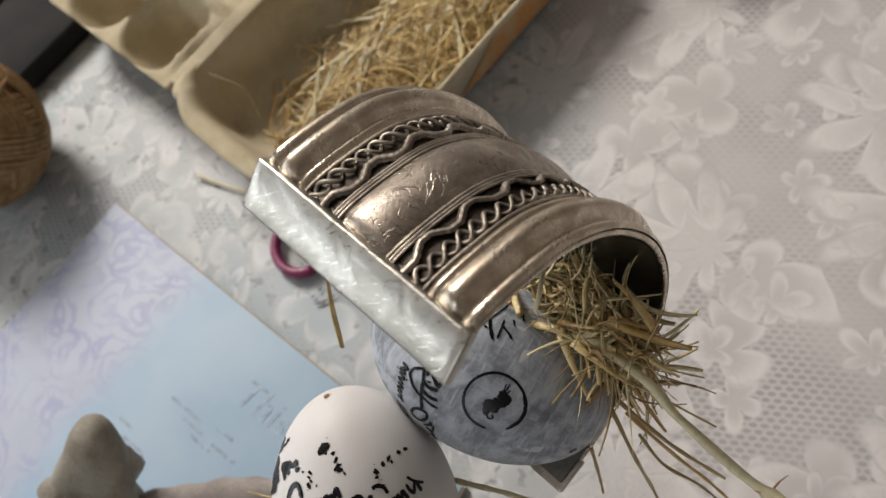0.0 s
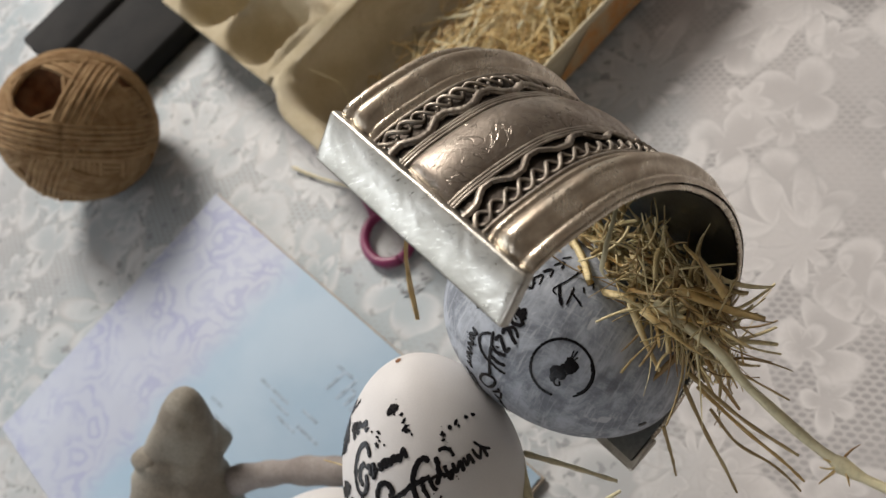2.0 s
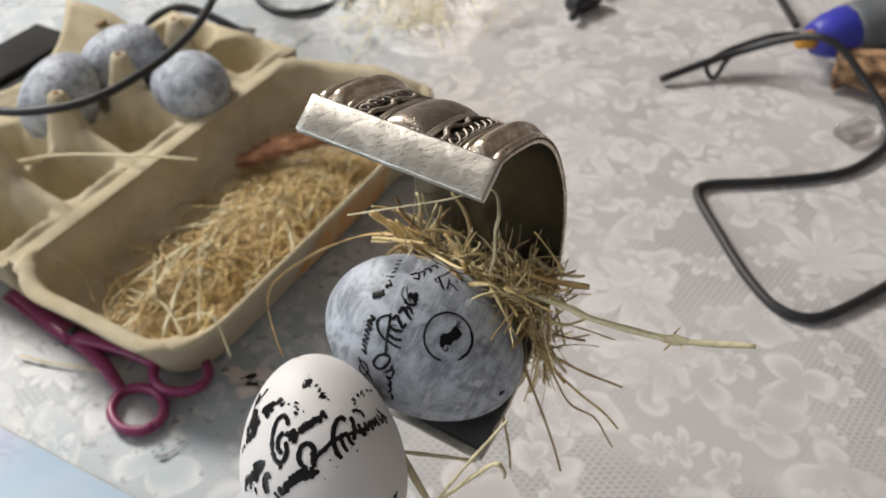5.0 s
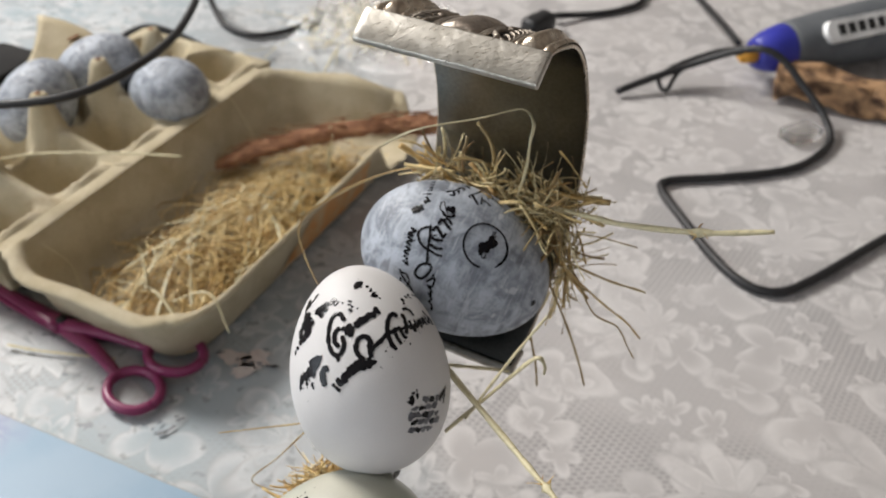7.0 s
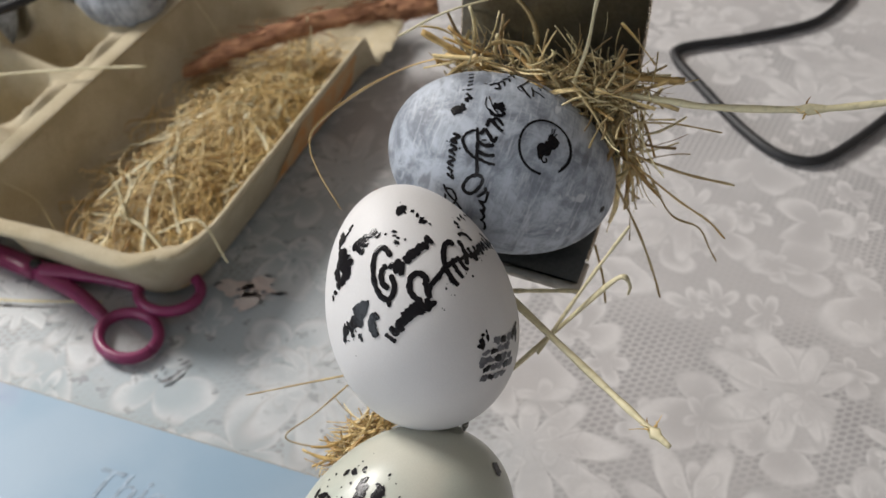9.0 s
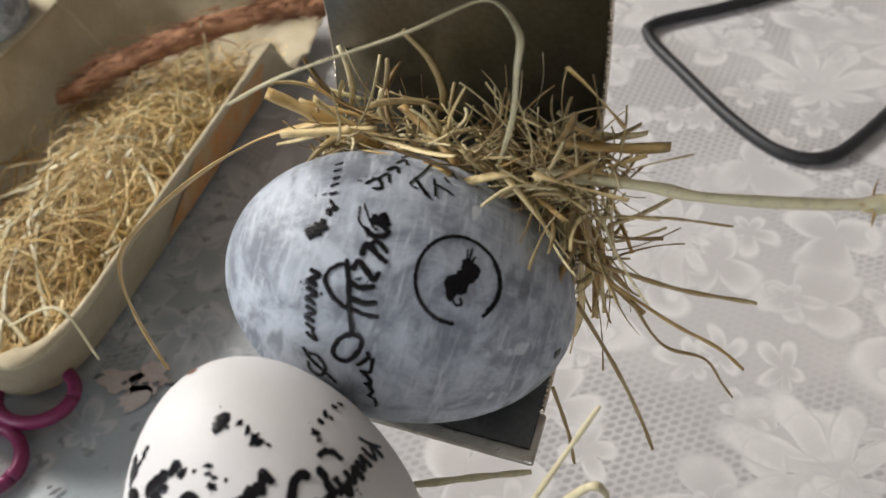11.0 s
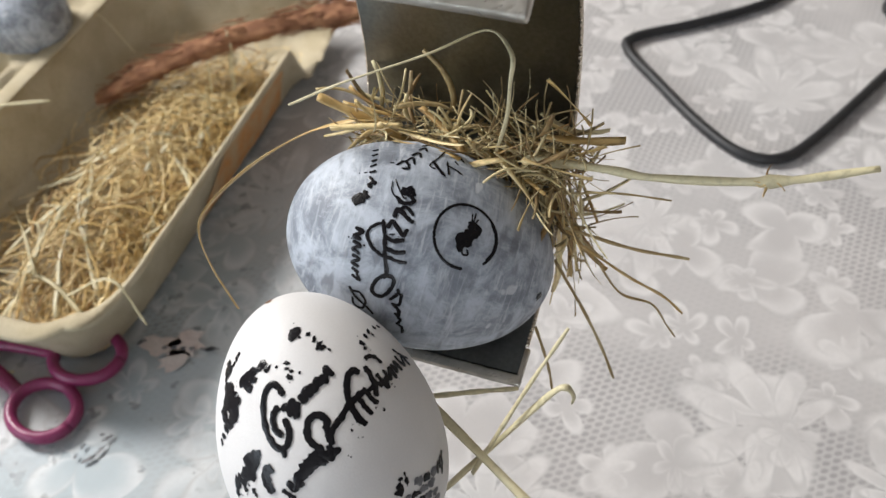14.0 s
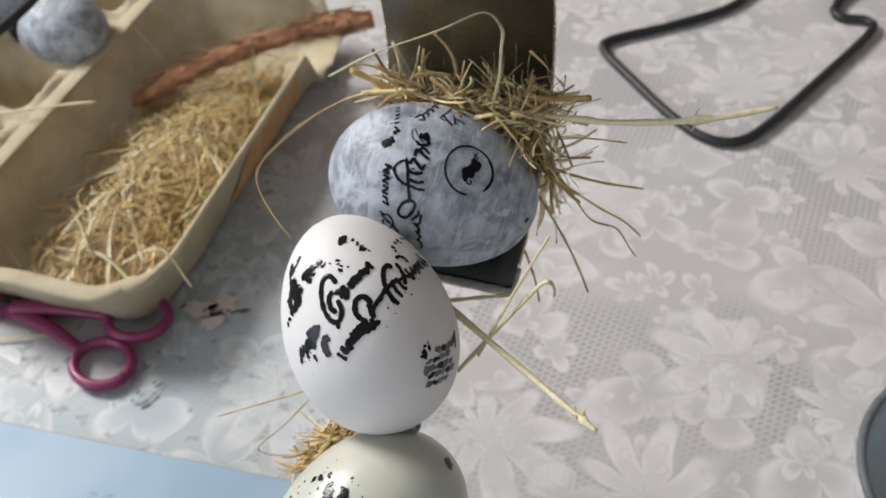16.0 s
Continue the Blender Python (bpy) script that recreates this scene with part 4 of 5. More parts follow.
def one_straw(points, radius, mat, label, flat=0.55, n=28, node=None):
    ob = thing("straw", label, "straw", "loose straws")
    bm = bmesh.new()
    pts = spline(points, n)

    def taper(t):
        r = 1.0 - 0.4 * t + 0.1 * math.sin(t * 23)
        if node is not None:
            r += 0.7 * math.exp(-(((t - node) / 0.025) ** 2))
        return r

    tube(bm, pts, radius, 7, flat, taper, 0.8)
    part("stalk", bm, mat, ob)
    if node is not None:
        bm = bmesh.new()
        q = pts[int(node * (n - 1))]
        for _ in range(5):
            blade(bm, q, (random.uniform(-1, 1), random.uniform(-1, 1), random.uniform(-0.6, 0.8)), random.uniform(0.003, 0.0055), 0.0003, 2.0)
        part("husk", bm, straw_mat, ob, "frayed brownish husk at the node")
    return ob


nest = thing("hay_nest", "tuft of dry hay stuffed into the cuff behind the egg", "hay", kind="stuff")
bm = bmesh.new()
random.seed(11)
def nest_blade(bm, s, u, z, way, ln, radius, bend, flat, tip=0.35):
    """A blade in the cuff's own axes, kept off the egg and inside the sheet."""
    s = max(min(s, 0.050 - ln * max(0, way[0])), -0.007 - ln * min(0, way[0]))
    a = CUFF @ Vector((s, u, z))
    q = grey_egg.matrix_world.inverted() @ a
    if abs(q.z) < 0.0295 and math.hypot(q.x, q.y) < egg_radius(q.z, *EGGS["grey"][3:]):
        return
    w = CUFF.to_3x3() @ Vector(way)
    if u + ln * way[1] > 0.041:
        w.y -= 0.6
    blade(bm, a, w, ln, radius, bend, 4, flat, tip)


for i in range(380):
    t = random.random()
    nest_blade(bm, 0.050 - 0.054 * t, random.uniform(0.022, 0.040), 0.1525 + random.gauss(0, 0.0034) + 0.003 * t, (random.choice((-1, 1)) * random.uniform(0.2, 1.0), random.uniform(-0.5, 0.4), random.gauss(0, 0.42)), random.uniform(0.006, 0.019), random.choice((0.0002, 0.0003, 0.0005, 0.0008)), random.uniform(1.0, 5.0), 0.2)
for i in range(64):
    t = random.random()
    nest_blade(bm, random.uniform(-0.007, 0.004), random.uniform(0.025, 0.039), 0.156 - 0.030 * t + random.gauss(0, 0.002), (-random.uniform(-0.2, 0.35), random.uniform(-0.3, 0.15), random.uniform(-1.2, 0.1)), random.uniform(0.007, 0.018), random.choice((0.0002, 0.0003, 0.0004, 0.0006)), random.uniform(0.8, 4.0), 0.3)
part("blades", bm, brown_straw_mat, nest)
bm = bmesh.new()
for i in range(64):
    s = random.uniform(-0.010, 0.022)
    nest_blade(bm, s, random.uniform(0.024, 0.037), random.uniform(0.153, 0.162), (random.uniform(-1, 1), random.uniform(-1, 0.6), random.uniform(-0.2, 0.8)), random.uniform(0.008, 0.018), random.uniform(0.0002, 0.0004), random.uniform(3.0, 7.0), 0.4)
part("curled_blades", bm, brown_straw_mat, nest, "curled brown hay ends")
bm = bmesh.new()
for i in range(46):
    t = random.random()
    nest_blade(bm, 0.048 - 0.054 * t, random.uniform(0.020, 0.036), 0.1555 + random.gauss(0, 0.0025) + 0.002 * t, (random.choice((-1, 1)) * random.uniform(0.5, 1.0), random.uniform(-0.5, 0.3), random.gauss(0.05, 0.3)), random.uniform(0.010, 0.022), random.uniform(0.0006, 0.0013), random.uniform(0.1, 1.0), 0.13, 0.15)
for i in range(16):
    nest_blade(bm, random.uniform(-0.007, 0.002), random.uniform(0.024, 0.037), random.uniform(0.132, 0.152), (-random.uniform(0.0, 0.4), random.uniform(-0.25, 0.1), -random.uniform(0.6, 1.2)), random.uniform(0.014, 0.026), random.uniform(0.0005, 0.001), random.uniform(0.1, 0.9), 0.15, 0.4)
part("wide_blades", bm, straw_mat, nest, "broad golden hay blades")

one_straw([(0.022, 0.088, 0.158), (0.036, 0.078, 0.1600), (0.043, 0.0705, 0.1625), (0.0600, 0.0570, 0.1690), (0.0772, 0.0510, 0.1728)], 0.00125, pale_straw_mat, "long pale straw stalk with a frayed node", 0.7, 40, 0.75)
one_straw([(-0.0177, 0.1155, 0.1636), (-0.0055, 0.1105, 0.1562), (0.005, 0.1055, 0.1500)], 0.0019, straw_mat, "thick golden straw sticking out of the hay", 0.35)
one_straw([(-0.024, 0.1140, 0.164), (-0.014, 0.0960, 0.1805), (0.004, 0.0960, 0.1835), (0.0165, 0.0980, 0.1850), (0.0178, 0.0860, 0.1875), (0.0167, 0.0830, 0.1830), (0.0170, 0.086, 0.172), (0.016, 0.090, 0.160)], 0.00062, pale_straw_mat, "thin straw bent into a loop above the hay", 0.45, 44)
one_straw([(-0.008, 0.112, 0.158), (-0.021, 0.1205, 0.1500), (-0.035, 0.1215, 0.1432), (-0.0475, 0.1135, 0.1402), (-0.0508, 0.1070, 0.1380), (-0.0492, 0.0985, 0.1345), (-0.0451, 0.0880, 0.1309)], 0.0018, straw_mat, "golden straw ribbon curling out beside the egg", 0.14, 40)
one_straw([(0.028, 0.078, 0.145), (0.040, 0.070, 0.1430), (0.0513, 0.0645, 0.1417)], 0.00055, brown_straw_mat, "brown hay stem sticking out of the tuft", 0.6)
one_straw([(0.026, 0.082, 0.152), (0.038, 0.077, 0.1535), (0.0492, 0.0725, 0.1523)], 0.00035, brown_straw_mat, "thin brown hay stem sticking out of the tuft", 0.6)
one_straw([(0.026, 0.078, 0.135), (0.031, 0.070, 0.124), (0.0345, 0.0655, 0.114), (0.0367, 0.0622, 0.106)], 0.00055, brown_straw_mat, "green-brown blade of hay hanging from the tuft", 0.4)
one_straw([(0.030, 0.076, 0.142), (0.040, 0.070, 0.134), (0.0475, 0.066, 0.129), (0.052, 0.0635, 0.124)], 0.0005, straw_mat, "thin hay stem hanging from the tuft", 0.5)
one_straw([(0.0330, 0.072, 0.1400), (0.038, 0.068, 0.131), (0.0450, 0.0655, 0.1275), (0.0490, 0.0642, 0.1200), (0.0511, 0.0629, 0.1163)], 0.00042, brown_straw_mat, "curly hay stem hanging from the tuft", 0.6)
one_straw([(0.020, 0.072, 0.120), (0.0215, 0.067, 0.112), (0.022, 0.064, 0.105)], 0.0005, brown_straw_mat, "brown blade of hay hanging from the tuft", 0.4)
one_straw([(-0.0105, 0.0565, 0.1275), (0.0038, 0.0272, 0.1271), (0.0095, 0.0135, 0.1284), (0.0137, 0.0035, 0.1296)], 0.0011, pale_straw_mat, "stiff straw crossing another below the eggs", 0.6, 30, 0.86)
one_straw([(-0.0093, 0.0427, 0.1115), (0.003, 0.0434, 0.1250), (0.0130, 0.0435, 0.1368), (0.0160, 0.0428, 0.1390), (0.0176, 0.0425, 0.1360), (0.0178, 0.0430, 0.1325)], 0.0009, pale_straw_mat, "stiff straw crossing another below the eggs, curled at its tip", 0.5, 34)
one_straw([(-0.004, 0.0405, 0.1190), (0.0075, 0.0455, 0.1345), (0.0187, 0.0504, 0.1475)], 0.0006, pale_straw_mat, "thin pale straw rising beside the cuff", 0.5)
one_straw([(-0.012, 0.0598, 0.1220), (-0.001, 0.0588, 0.1208), (0.0113, 0.0575, 0.1193)], 0.0008, pale_straw_mat, "pale straw lying under the cuff's lower strip", 0.5)
one_straw([(-0.0440, 0.0480, 0.1130), (-0.060, 0.050, 0.1095), (-0.0751, 0.0514, 0.1067)], 0.0005, brown_straw_mat, "thin dark hay stem beside the white egg", 0.6)
one_straw([(-0.0500, 0.0480, 0.1085), (-0.0600, 0.0550, 0.0890), (-0.0696, 0.0612, 0.0725), (-0.0660, 0.0590, 0.0700), (-0.056, 0.054, 0.072), (-0.048, 0.045, 0.076)], 0.0003, brown_straw_mat, "wiry bent hay stem beside the eggs", 0.8)

tuft = thing("hay_tuft", "small tuft of straw tucked behind the stacked eggs", "hay", kind="stuff")
bm = bmesh.new()
for i in range(260):
    t = random.random()
    a = Vector((-0.042 - 0.012 * t, 0.044, 0.0945 - 0.013 * t)) + Vector((random.gauss(0, 0.0018), random.uniform(-0.004, 0.005), random.gauss(0, 0.0022)))
    way = Vector((-0.75, random.gauss(0, 0.25), -0.65 + random.gauss(0, 0.3))) * random.choice((-1, 1, 1))
    blade(bm, a, way, random.uniform(0.005, 0.013), random.choice((0.0002, 0.0003, 0.0005, 0.0007)), random.uniform(0.6, 3.0), 4, 0.3, 0.4)
part("blades", bm, straw_mat, tuft)

# ---- driftwood and clay figure ----
bm = bmesh.new()
rings = []
for i in range(41):
    t = i / 40
    x = -0.165 + 0.165 * t
    c = Vector((x, 0.020 - 0.013 * t, 0.015 + 0.021 * min(1.0, t / 0.7)))
    ring = []
    for j in range(28):
        a = 2 * math.pi * j / 28
        r = 0.029 + 0.010 * math.exp(-(((t - 0.78) / 0.22) ** 2)) - 0.008 * math.exp(-(((t - 0.43) / 0.1) ** 2))
        r -= 0.014 * max(0.0, 1 - t / 0.62) ** 0.5
        r *= (1 + 0.10 * noise.noise((t * 3, math.cos(a) * 2.5, math.sin(a) * 2.5))) * min(1, 0.3 + 6 * t, 0.3 + 6 * (1 - t))
        q = c + Vector((0, math.cos(a) * r * 0.8, math.sin(a) * r))
        q.z = max(q.z, 0.0005)
        ring.append(bm.verts.new(q))
    rings.append(ring)
grid_faces(bm, rings, close_v=True)
bm.faces.new(rings[0][::-1])
bm.faces.new(rings[-1])
limb = [(-0.020, 0.026, 0.036), (-0.055, 0.046, 0.036), (-0.092, 0.0600, 0.033), (-0.114, 0.0590, 0.033), (-0.139, 0.054, 0.033), (-0.160, 0.046, 0.031), (-0.166, 0.036, 0.024), (-0.158, 0.024, 0.013)]
tube(bm, spline(limb, 50), 0.0052, 12, 1.0, lambda t: 1 + 0.10 * math.sin(t * 31) + 0.08 * math.sin(t * 77 + 1))
driftwood = tagged(part("driftwood", bm, wood_mat), "grey weathered piece of driftwood under the eggs", "driftwood")

lean = frame_at((-0.180, 0.014, 0.006), (0.016, 0.060, 0.064))
bm = bmesh.new()
rings = []
for i in range(46):
    z = 0.070 * i / 45
    if z > 0.047:
        r = 0.0118 * max(0.0, 1 - ((z - 0.047) / 0.0235) ** 2.2) ** 0.5
    elif z > 0.042:
        r = 0.0135
    else:
        r = 0.0135 + 0.019 * ((0.042 - z) / 0.042) ** 0.9
    ring = []
    for j in range(36):
        a = 2 * math.pi * j / 36
        q = r * (1 + 0.10 * noise.noise((math.cos(a) * 1.3, math.sin(a) * 1.3, z * 70)))
        if z < 0.058:
            q += 0.007 * max(0, math.cos(a - 0.9)) ** 6 * max(0, 1 - abs(z - 0.040) / 0.02)
        at = lean @ Vector((q * math.cos(a), q * math.sin(a), z * 1.24))
        at.z = max(at.z, 0.0005)
        ring.append(bm.verts.new(at))
    rings.append(ring)
grid_faces(bm, rings, close_v=True)
bm.faces.new(rings[-1])
for c, r, sx, sy, sz in (((-0.1800, 0.0470, 0.0550), 0.0062, 1.2, 1.0, 0.8), ((-0.1640, 0.0600, 0.0450), 0.0075, 0.9, 1.0, 1.5), ((-0.1740, 0.0480, 0.0480), 0.0095, 1.3, 0.9, 0.8), ((-0.1690, 0.0450, 0.0400), 0.0080, 1.0, 1.0, 1.4)):
    for v in bmesh.ops.create_icosphere(bm, subdivisions=3, radius=r, matrix=Matrix.Translation(c) @ Matrix.Diagonal((sx, sy, sz, 1)))["verts"]:
        v.co += (v.co - Vector(c)) * 0.25 * noise.noise(v.co * 160)
tagged(part("clay_figure", bm, clay_mat), "small grey-brown clay figure with a rounded cap", "figurine")

# ---- egg carton: tray, lid and what lies in them ----
CART = Matrix.Translation((-0.209, 0.231, 0)) @ Matrix(((0.523, 0.852, 0), (0.852, -0.523, 0), (0, 0, 1))).to_4x4()
carton = thing("egg_carton", "open moulded-pulp egg carton with hay in its lid", "carton")


def lid_loop(inset, z, wave=0.0, n=168):
    """A rounded rectangle of the lid, drawn in by inset, with two lobes at each short end and a torn stretch in its front wall."""
    length, width = 0.232, 0.116
    pts = []
    for i in range(n):
        a = 2 * math.pi * i / n
        ca, sa = math.cos(a), math.sin(a)
        e = 0.22
        x = math.copysign(abs(ca) ** e, ca) * (length / 2 - inset)
        y = math.copysign(abs(sa) ** e, sa) * (width / 2 - max(inset, 0.0) * (0.55 if z > 0.03 else 1.0))
        end = max(0.0, abs(x) / (length / 2) - 0.82) / 0.18
        x += math.copysign((0.016 if x > 0 else 0.012) * (abs(math.sin(2 * math.pi * y / width)) - 0.55) * min(1.0, 1.6 * end), x)
        if x > 0:
            x -= 0.012 * (0.5 - y / width) * x / (length / 2)
        zz = z + wave * (0.5 + 0.5 * math.cos(4 * math.pi * y / width)) * min(1.0, end)
        if y > 0.030 and z > 0.006:
            torn = min(1.0, max(0.0, (x - 0.058) / 0.012)) * min(1.0, max(0.0, (0.122 - x) / 0.010))
            zz = 0.006 + (zz - 0.006) * (1 - torn * (0.86 + 0.12 * noise.noise((x * 130, 2, 5))))
        zz += 0.0011 * noise.noise((x * 40, y * 40, z * 60)) * min(1.0, z * 80)
        pts.append(CART @ Vector((0.119 + x, 0.0585 + y, zz)))
    return pts


bm = bmesh.new()
loops = [lid_loop(q, z, w) for q, z, w in (
    (0.012, 0.0008, 0), (0.010, 0.004, 0), (0.004, 0.028, 0.003), (0.0015, 0.0318, 0.004), (-0.0035, 0.0328, 0.004), (-0.0042, 0.0342, 0.004), (-0.0034, 0.0354, 0.004),
    (0.0010, 0.0360, 0.004), (0.0036, 0.0352, 0.004), (0.0055, 0.0325, 0.003), (0.0085, 0.018, 0.001), (0.011, 0.007, 0), (0.016, 0.0032, 0), (0.05, 0.0028, 0))]
rows = [[bm.verts.new(p) for p in lp] for lp in loops]
grid_faces(bm, rows, close_v=True)
bm.faces.new(rows[-1])
lid = part("lid", bm, pulp_mat, carton)
bm = bmesh.new()
rows = []
for i in range(17):
    row = []
    for j in range(5):
        z = 0.006 + 0.023 * j / 4
        row.append(bm.verts.new(CART @ Vector((0.112 - 0.028 * (1 - j / 4) + 0.004 * noise.noise((j * 1.7, 3, 1)) + (0.060 + 0.028 * (1 - j / 4)) * i / 16, 0.1065 + 0.006 * (z - 0.004) / 0.026 + 0.0009, z + 0.0015 * noise.noise((i * 0.4, j, 0))))))
    rows.append(row)
grid_faces(bm, rows)
part("printed_patch", bm, orange_mat, lid, "orange print on the side of the lid")


def tray_height(d, p):
    """The tray's height over d along and p across it."""
    z = 0.034
    cup = 1e9
    for i in range(5):
        for j in range(2):
            cup = min(cup, math.hypot((d - 0.0256 - 0.0475 * i) / 0.0238, (p - 0.030 - 0.049 * j) / 0.0245))
    if cup < 1.0:
        z = 0.034 - 0.029 * (1 - cup**2.6)
    for i in range(4):
        q = math.hypot(d - 0.0493 - 0.0475 * i, (p - 0.0545))
        z = max(z, 0.064 - 0.052 * max(0.0, q - 0.0045) / 0.015) if q < 0.022 else z
        # a web runs from each post to both sides
        web = abs(d - 0.0493 - 0.0475 * i)
        z = max(z, 0.046 - 0.00022 * abs(p - 0.0545) * 1000 - 2.4 * max(0.0, web - 0.0022)) if web < 0.009 else z
    z += 0.006 * max(0.0, 1 - abs(p - 0.006) / 0.007) * abs(math.cos(math.pi * (d - 0.0256) / 0.0475)) ** 2
    return z + 0.0006 * noise.noise((d * 90, p * 90, 3))


bm = bmesh.new()
ND, NP = 130, 64
rows = []
for i in range(ND + 1):
    row = []
    for j in range(NP + 1):
        d, p = 0.002 + 0.238 * i / ND, 0.108 * j / NP
        row.append(bm.verts.new(CART @ Vector((d, -p - 0.002, tray_height(d, p)))))
    rows.append(row)
grid_faces(bm, rows)
edge = [rows[0][j] for j in range(NP + 1)] + [rows[i][NP] for i in range(1, ND + 1)] + [rows[ND][j] for j in range(NP - 1, -1, -1)] + [rows[i][0] for i in range(ND - 1, 0, -1)]
mid = CART @ Vector((0.117, -0.056, 0))
low = []
for k, v in enumerate(edge):
    w = v.co + (mid - v.co) * 0.07
    w.z = 0.0006 + 0.006 * abs(math.sin(k * 0.12))
    low.append(bm.verts.new(w))
for k in range(len(edge)):
    bm.faces.new((edge[k], edge[(k + 1) % len(edge)], low[(k + 1) % len(edge)], low[k]))
part("tray", bm, pulp_mat, carton)
bm = bmesh.new()
box(bm, CART @ pose(0.115, 0.001, 0.0352), 0.218, 0.009, 0.0022, 0.0009)
part("hinge", bm, pulp_mat, carton, "pressed pulp hinge strip")
bm = bmesh.new()
for side in (0.0, 0.0022):
    rows = []
    for i in range(25):
        x = i / 24
        row = []
        for j in range(13):
            y = j / 12
            wide = 0.088 - 0.016 * y**3
            d = 0.120 + (x - 0.5) * 2 * wide
            tab = abs(2 * x - 1) ** 2
            z = 0.033 + (0.006 + 0.014 * tab) * y + 0.0008 * noise.noise((x * 5, y * 5, 0))
            row.append(bm.verts.new(CART @ Vector((d, -0.108 - (0.014 + 0.034 * tab) * y, z - side))))
        rows.append(row)
    grid_faces(bm, rows)
    if side == 0.0:
        top = rows
rim = lambda g: [g[i][0] for i in range(25)] + [g[24][j] for j in range(1, 13)] + [g[i][12] for i in range(23, -1, -1)] + [g[0][j] for j in range(11, 0, -1)]
r0, r1 = rim(top), rim(rows)
for i in range(len(r0)):
    bm.faces.new((r0[i], r0[(i + 1) % len(r0)], r1[(i + 1) % len(r0)], r1[i]))
part("flap", bm, pulp_mat, carton, "folded-out locking flap")
bm = bmesh.new()
bmesh.ops.create_cone(bm, cap_ends=True, segments=20, radius1=0.0052, radius2=0.0050, depth=0.0008, matrix=CART @ pose(0.046, -0.130, 0.0418, 18))
part("flap_hole", bm, bark_mat, carton, "dark round hole in the locking flap")
bm = bmesh.new()
bmesh.ops.create_cone(bm, cap_ends=True, segments=20, radius1=0.0052, radius2=0.0050, depth=0.0008, matrix=CART @ pose(0.193, -0.130, 0.0418, 18))
part("flap_hole", bm, bark_mat, carton, "dark round hole in the locking flap")
for i in (0, 1, 2, 3):
    bm = bmesh.new()
    bmesh.ops.create_cone(bm, cap_ends=True, segments=14, radius1=0.0016, radius2=0.0014, depth=0.0006, matrix=CART @ pose(0.0493 + 0.0475 * i, -0.0565, 0.0645))
    part("post_hole", bm, bark_mat, carton, "small dark hole in a post's tip")

# painted eggs in the tray
for d, p, z, az, el in ((0.163, -0.024, 0.041, 2.4, -0.35), (0.163, -0.078, 0.043, 0.3, 0.5), (0.115, -0.081, 0.043, 1.2, 0.55)):
    ax = (math.cos(el) * math.cos(az), math.cos(el) * math.sin(az), math.sin(el))
    ob = thing("egg", "grey-painted egg with dark smudges, sitting in the egg carton", "egg", "eggs in the carton", m=frame_at(CART @ Vector((d, p, z)), ax))
    part("shell", egg_mesh(0.0285, 0.0218, 0.09, 30, 40), grey_paint_mat, ob)
    bm = bmesh.new()
    for _ in range(16):
        ink_blot(bm, "low", random.uniform(-8, 14), random.uniform(40, 130), random.uniform(0.8, 2.6))
    ink_strokes(bm, "low", (-4, 60), (6, 110), 2.4, 6, 0.6)
    part("ink_smear", bm, grey_ink_mat, ob, "dark smudged strokes")

lid_hay = thing("hay_bed", "bed of dry yellow straw lying in the carton lid", "hay", kind="stuff")
random.seed(5)


def lid_blade(bm, d, p, z, turn, rise, ln, radius, bend, flat=0.25):
    """A blade of hay lying along the heap and bending within its plane, kept inside the lid's walls."""
    n = 11
    curl = bend * random.choice((-1, 1)) / n
    seed = random.uniform(0, 99)
    pts, a = [], turn - curl * n / 2
    q = Vector((d - math.cos(turn) * ln / 2, p - math.sin(turn) * ln / 2))
    lift = z - heap(d, p)
    for i in range(n + 1):
        q.x, q.y = min(max(q.x, 0.015), 0.216), min(max(q.y, 0.013), 0.103)
        t = i / n - 0.5
        up = heap(q.x, q.y) + lift + rise * ln * t + 0.0022 * noise.noise((seed, i * 0.5, 0))
        pts.append(CART @ Vector((q.x, q.y, max(up, 0.0045))))
        a += curl * random.uniform(0.2, 1.8)
        q = q + Vector((math.cos(a), math.sin(a))) * ln / n
    pts = [v for i, v in enumerate(pts) if i == 0 or (v - pts[i - 1]).length > 1e-4]
    if len(pts) > 4:
        tube(bm, pts, radius, 4, flat, lambda t: 1.0 - 0.4 * t * t, random.uniform(-2, 2))


def heap(d, p):
    """The height of the hay over the lid's floor."""
    return 0.005 + 0.015 * math.exp(-(((d - 0.115) / 0.06) ** 2) - (((p - 0.074) / 0.028) ** 2)) + 0.008 * math.exp(-(((d - 0.05) / 0.03) ** 2) - (((p - 0.066) / 0.03) ** 2))


bm = bmesh.new()
for i in range(720):
    d, p = random.betavariate(1.15, 1.6) * 0.19 + 0.018, random.betavariate(2.4, 1.2) * 0.088 + 0.014
    lid_blade(bm, d, p, heap(d, p) * random.uniform(0.2, 1.15) + 0.001, random.gauss(0.15, 0.8) + random.choice((0, math.pi)), random.gauss(0, 0.07), random.uniform(0.018, 0.060), random.choice((0.0003, 0.0004, 0.0005, 0.0007)), random.uniform(0.3, 2.4))
part("blades", bm, straw_mat, lid_hay)
bm = bmesh.new()
for i in range(420):
    d, p = random.gauss(0.118, 0.036), random.gauss(0.070, 0.017)
    lid_blade(bm, d, p, 0.001 + heap(d, p) * random.uniform(0.6, 1.3), random.uniform(0, 6.28), random.gauss(0.0, 0.15), random.uniform(0.015, 0.050), random.uniform(0.0002, 0.0005), random.uniform(2.0, 6.0), 0.4)
part("curled_blades", bm, straw_mat, lid_hay, "curled golden shreds")
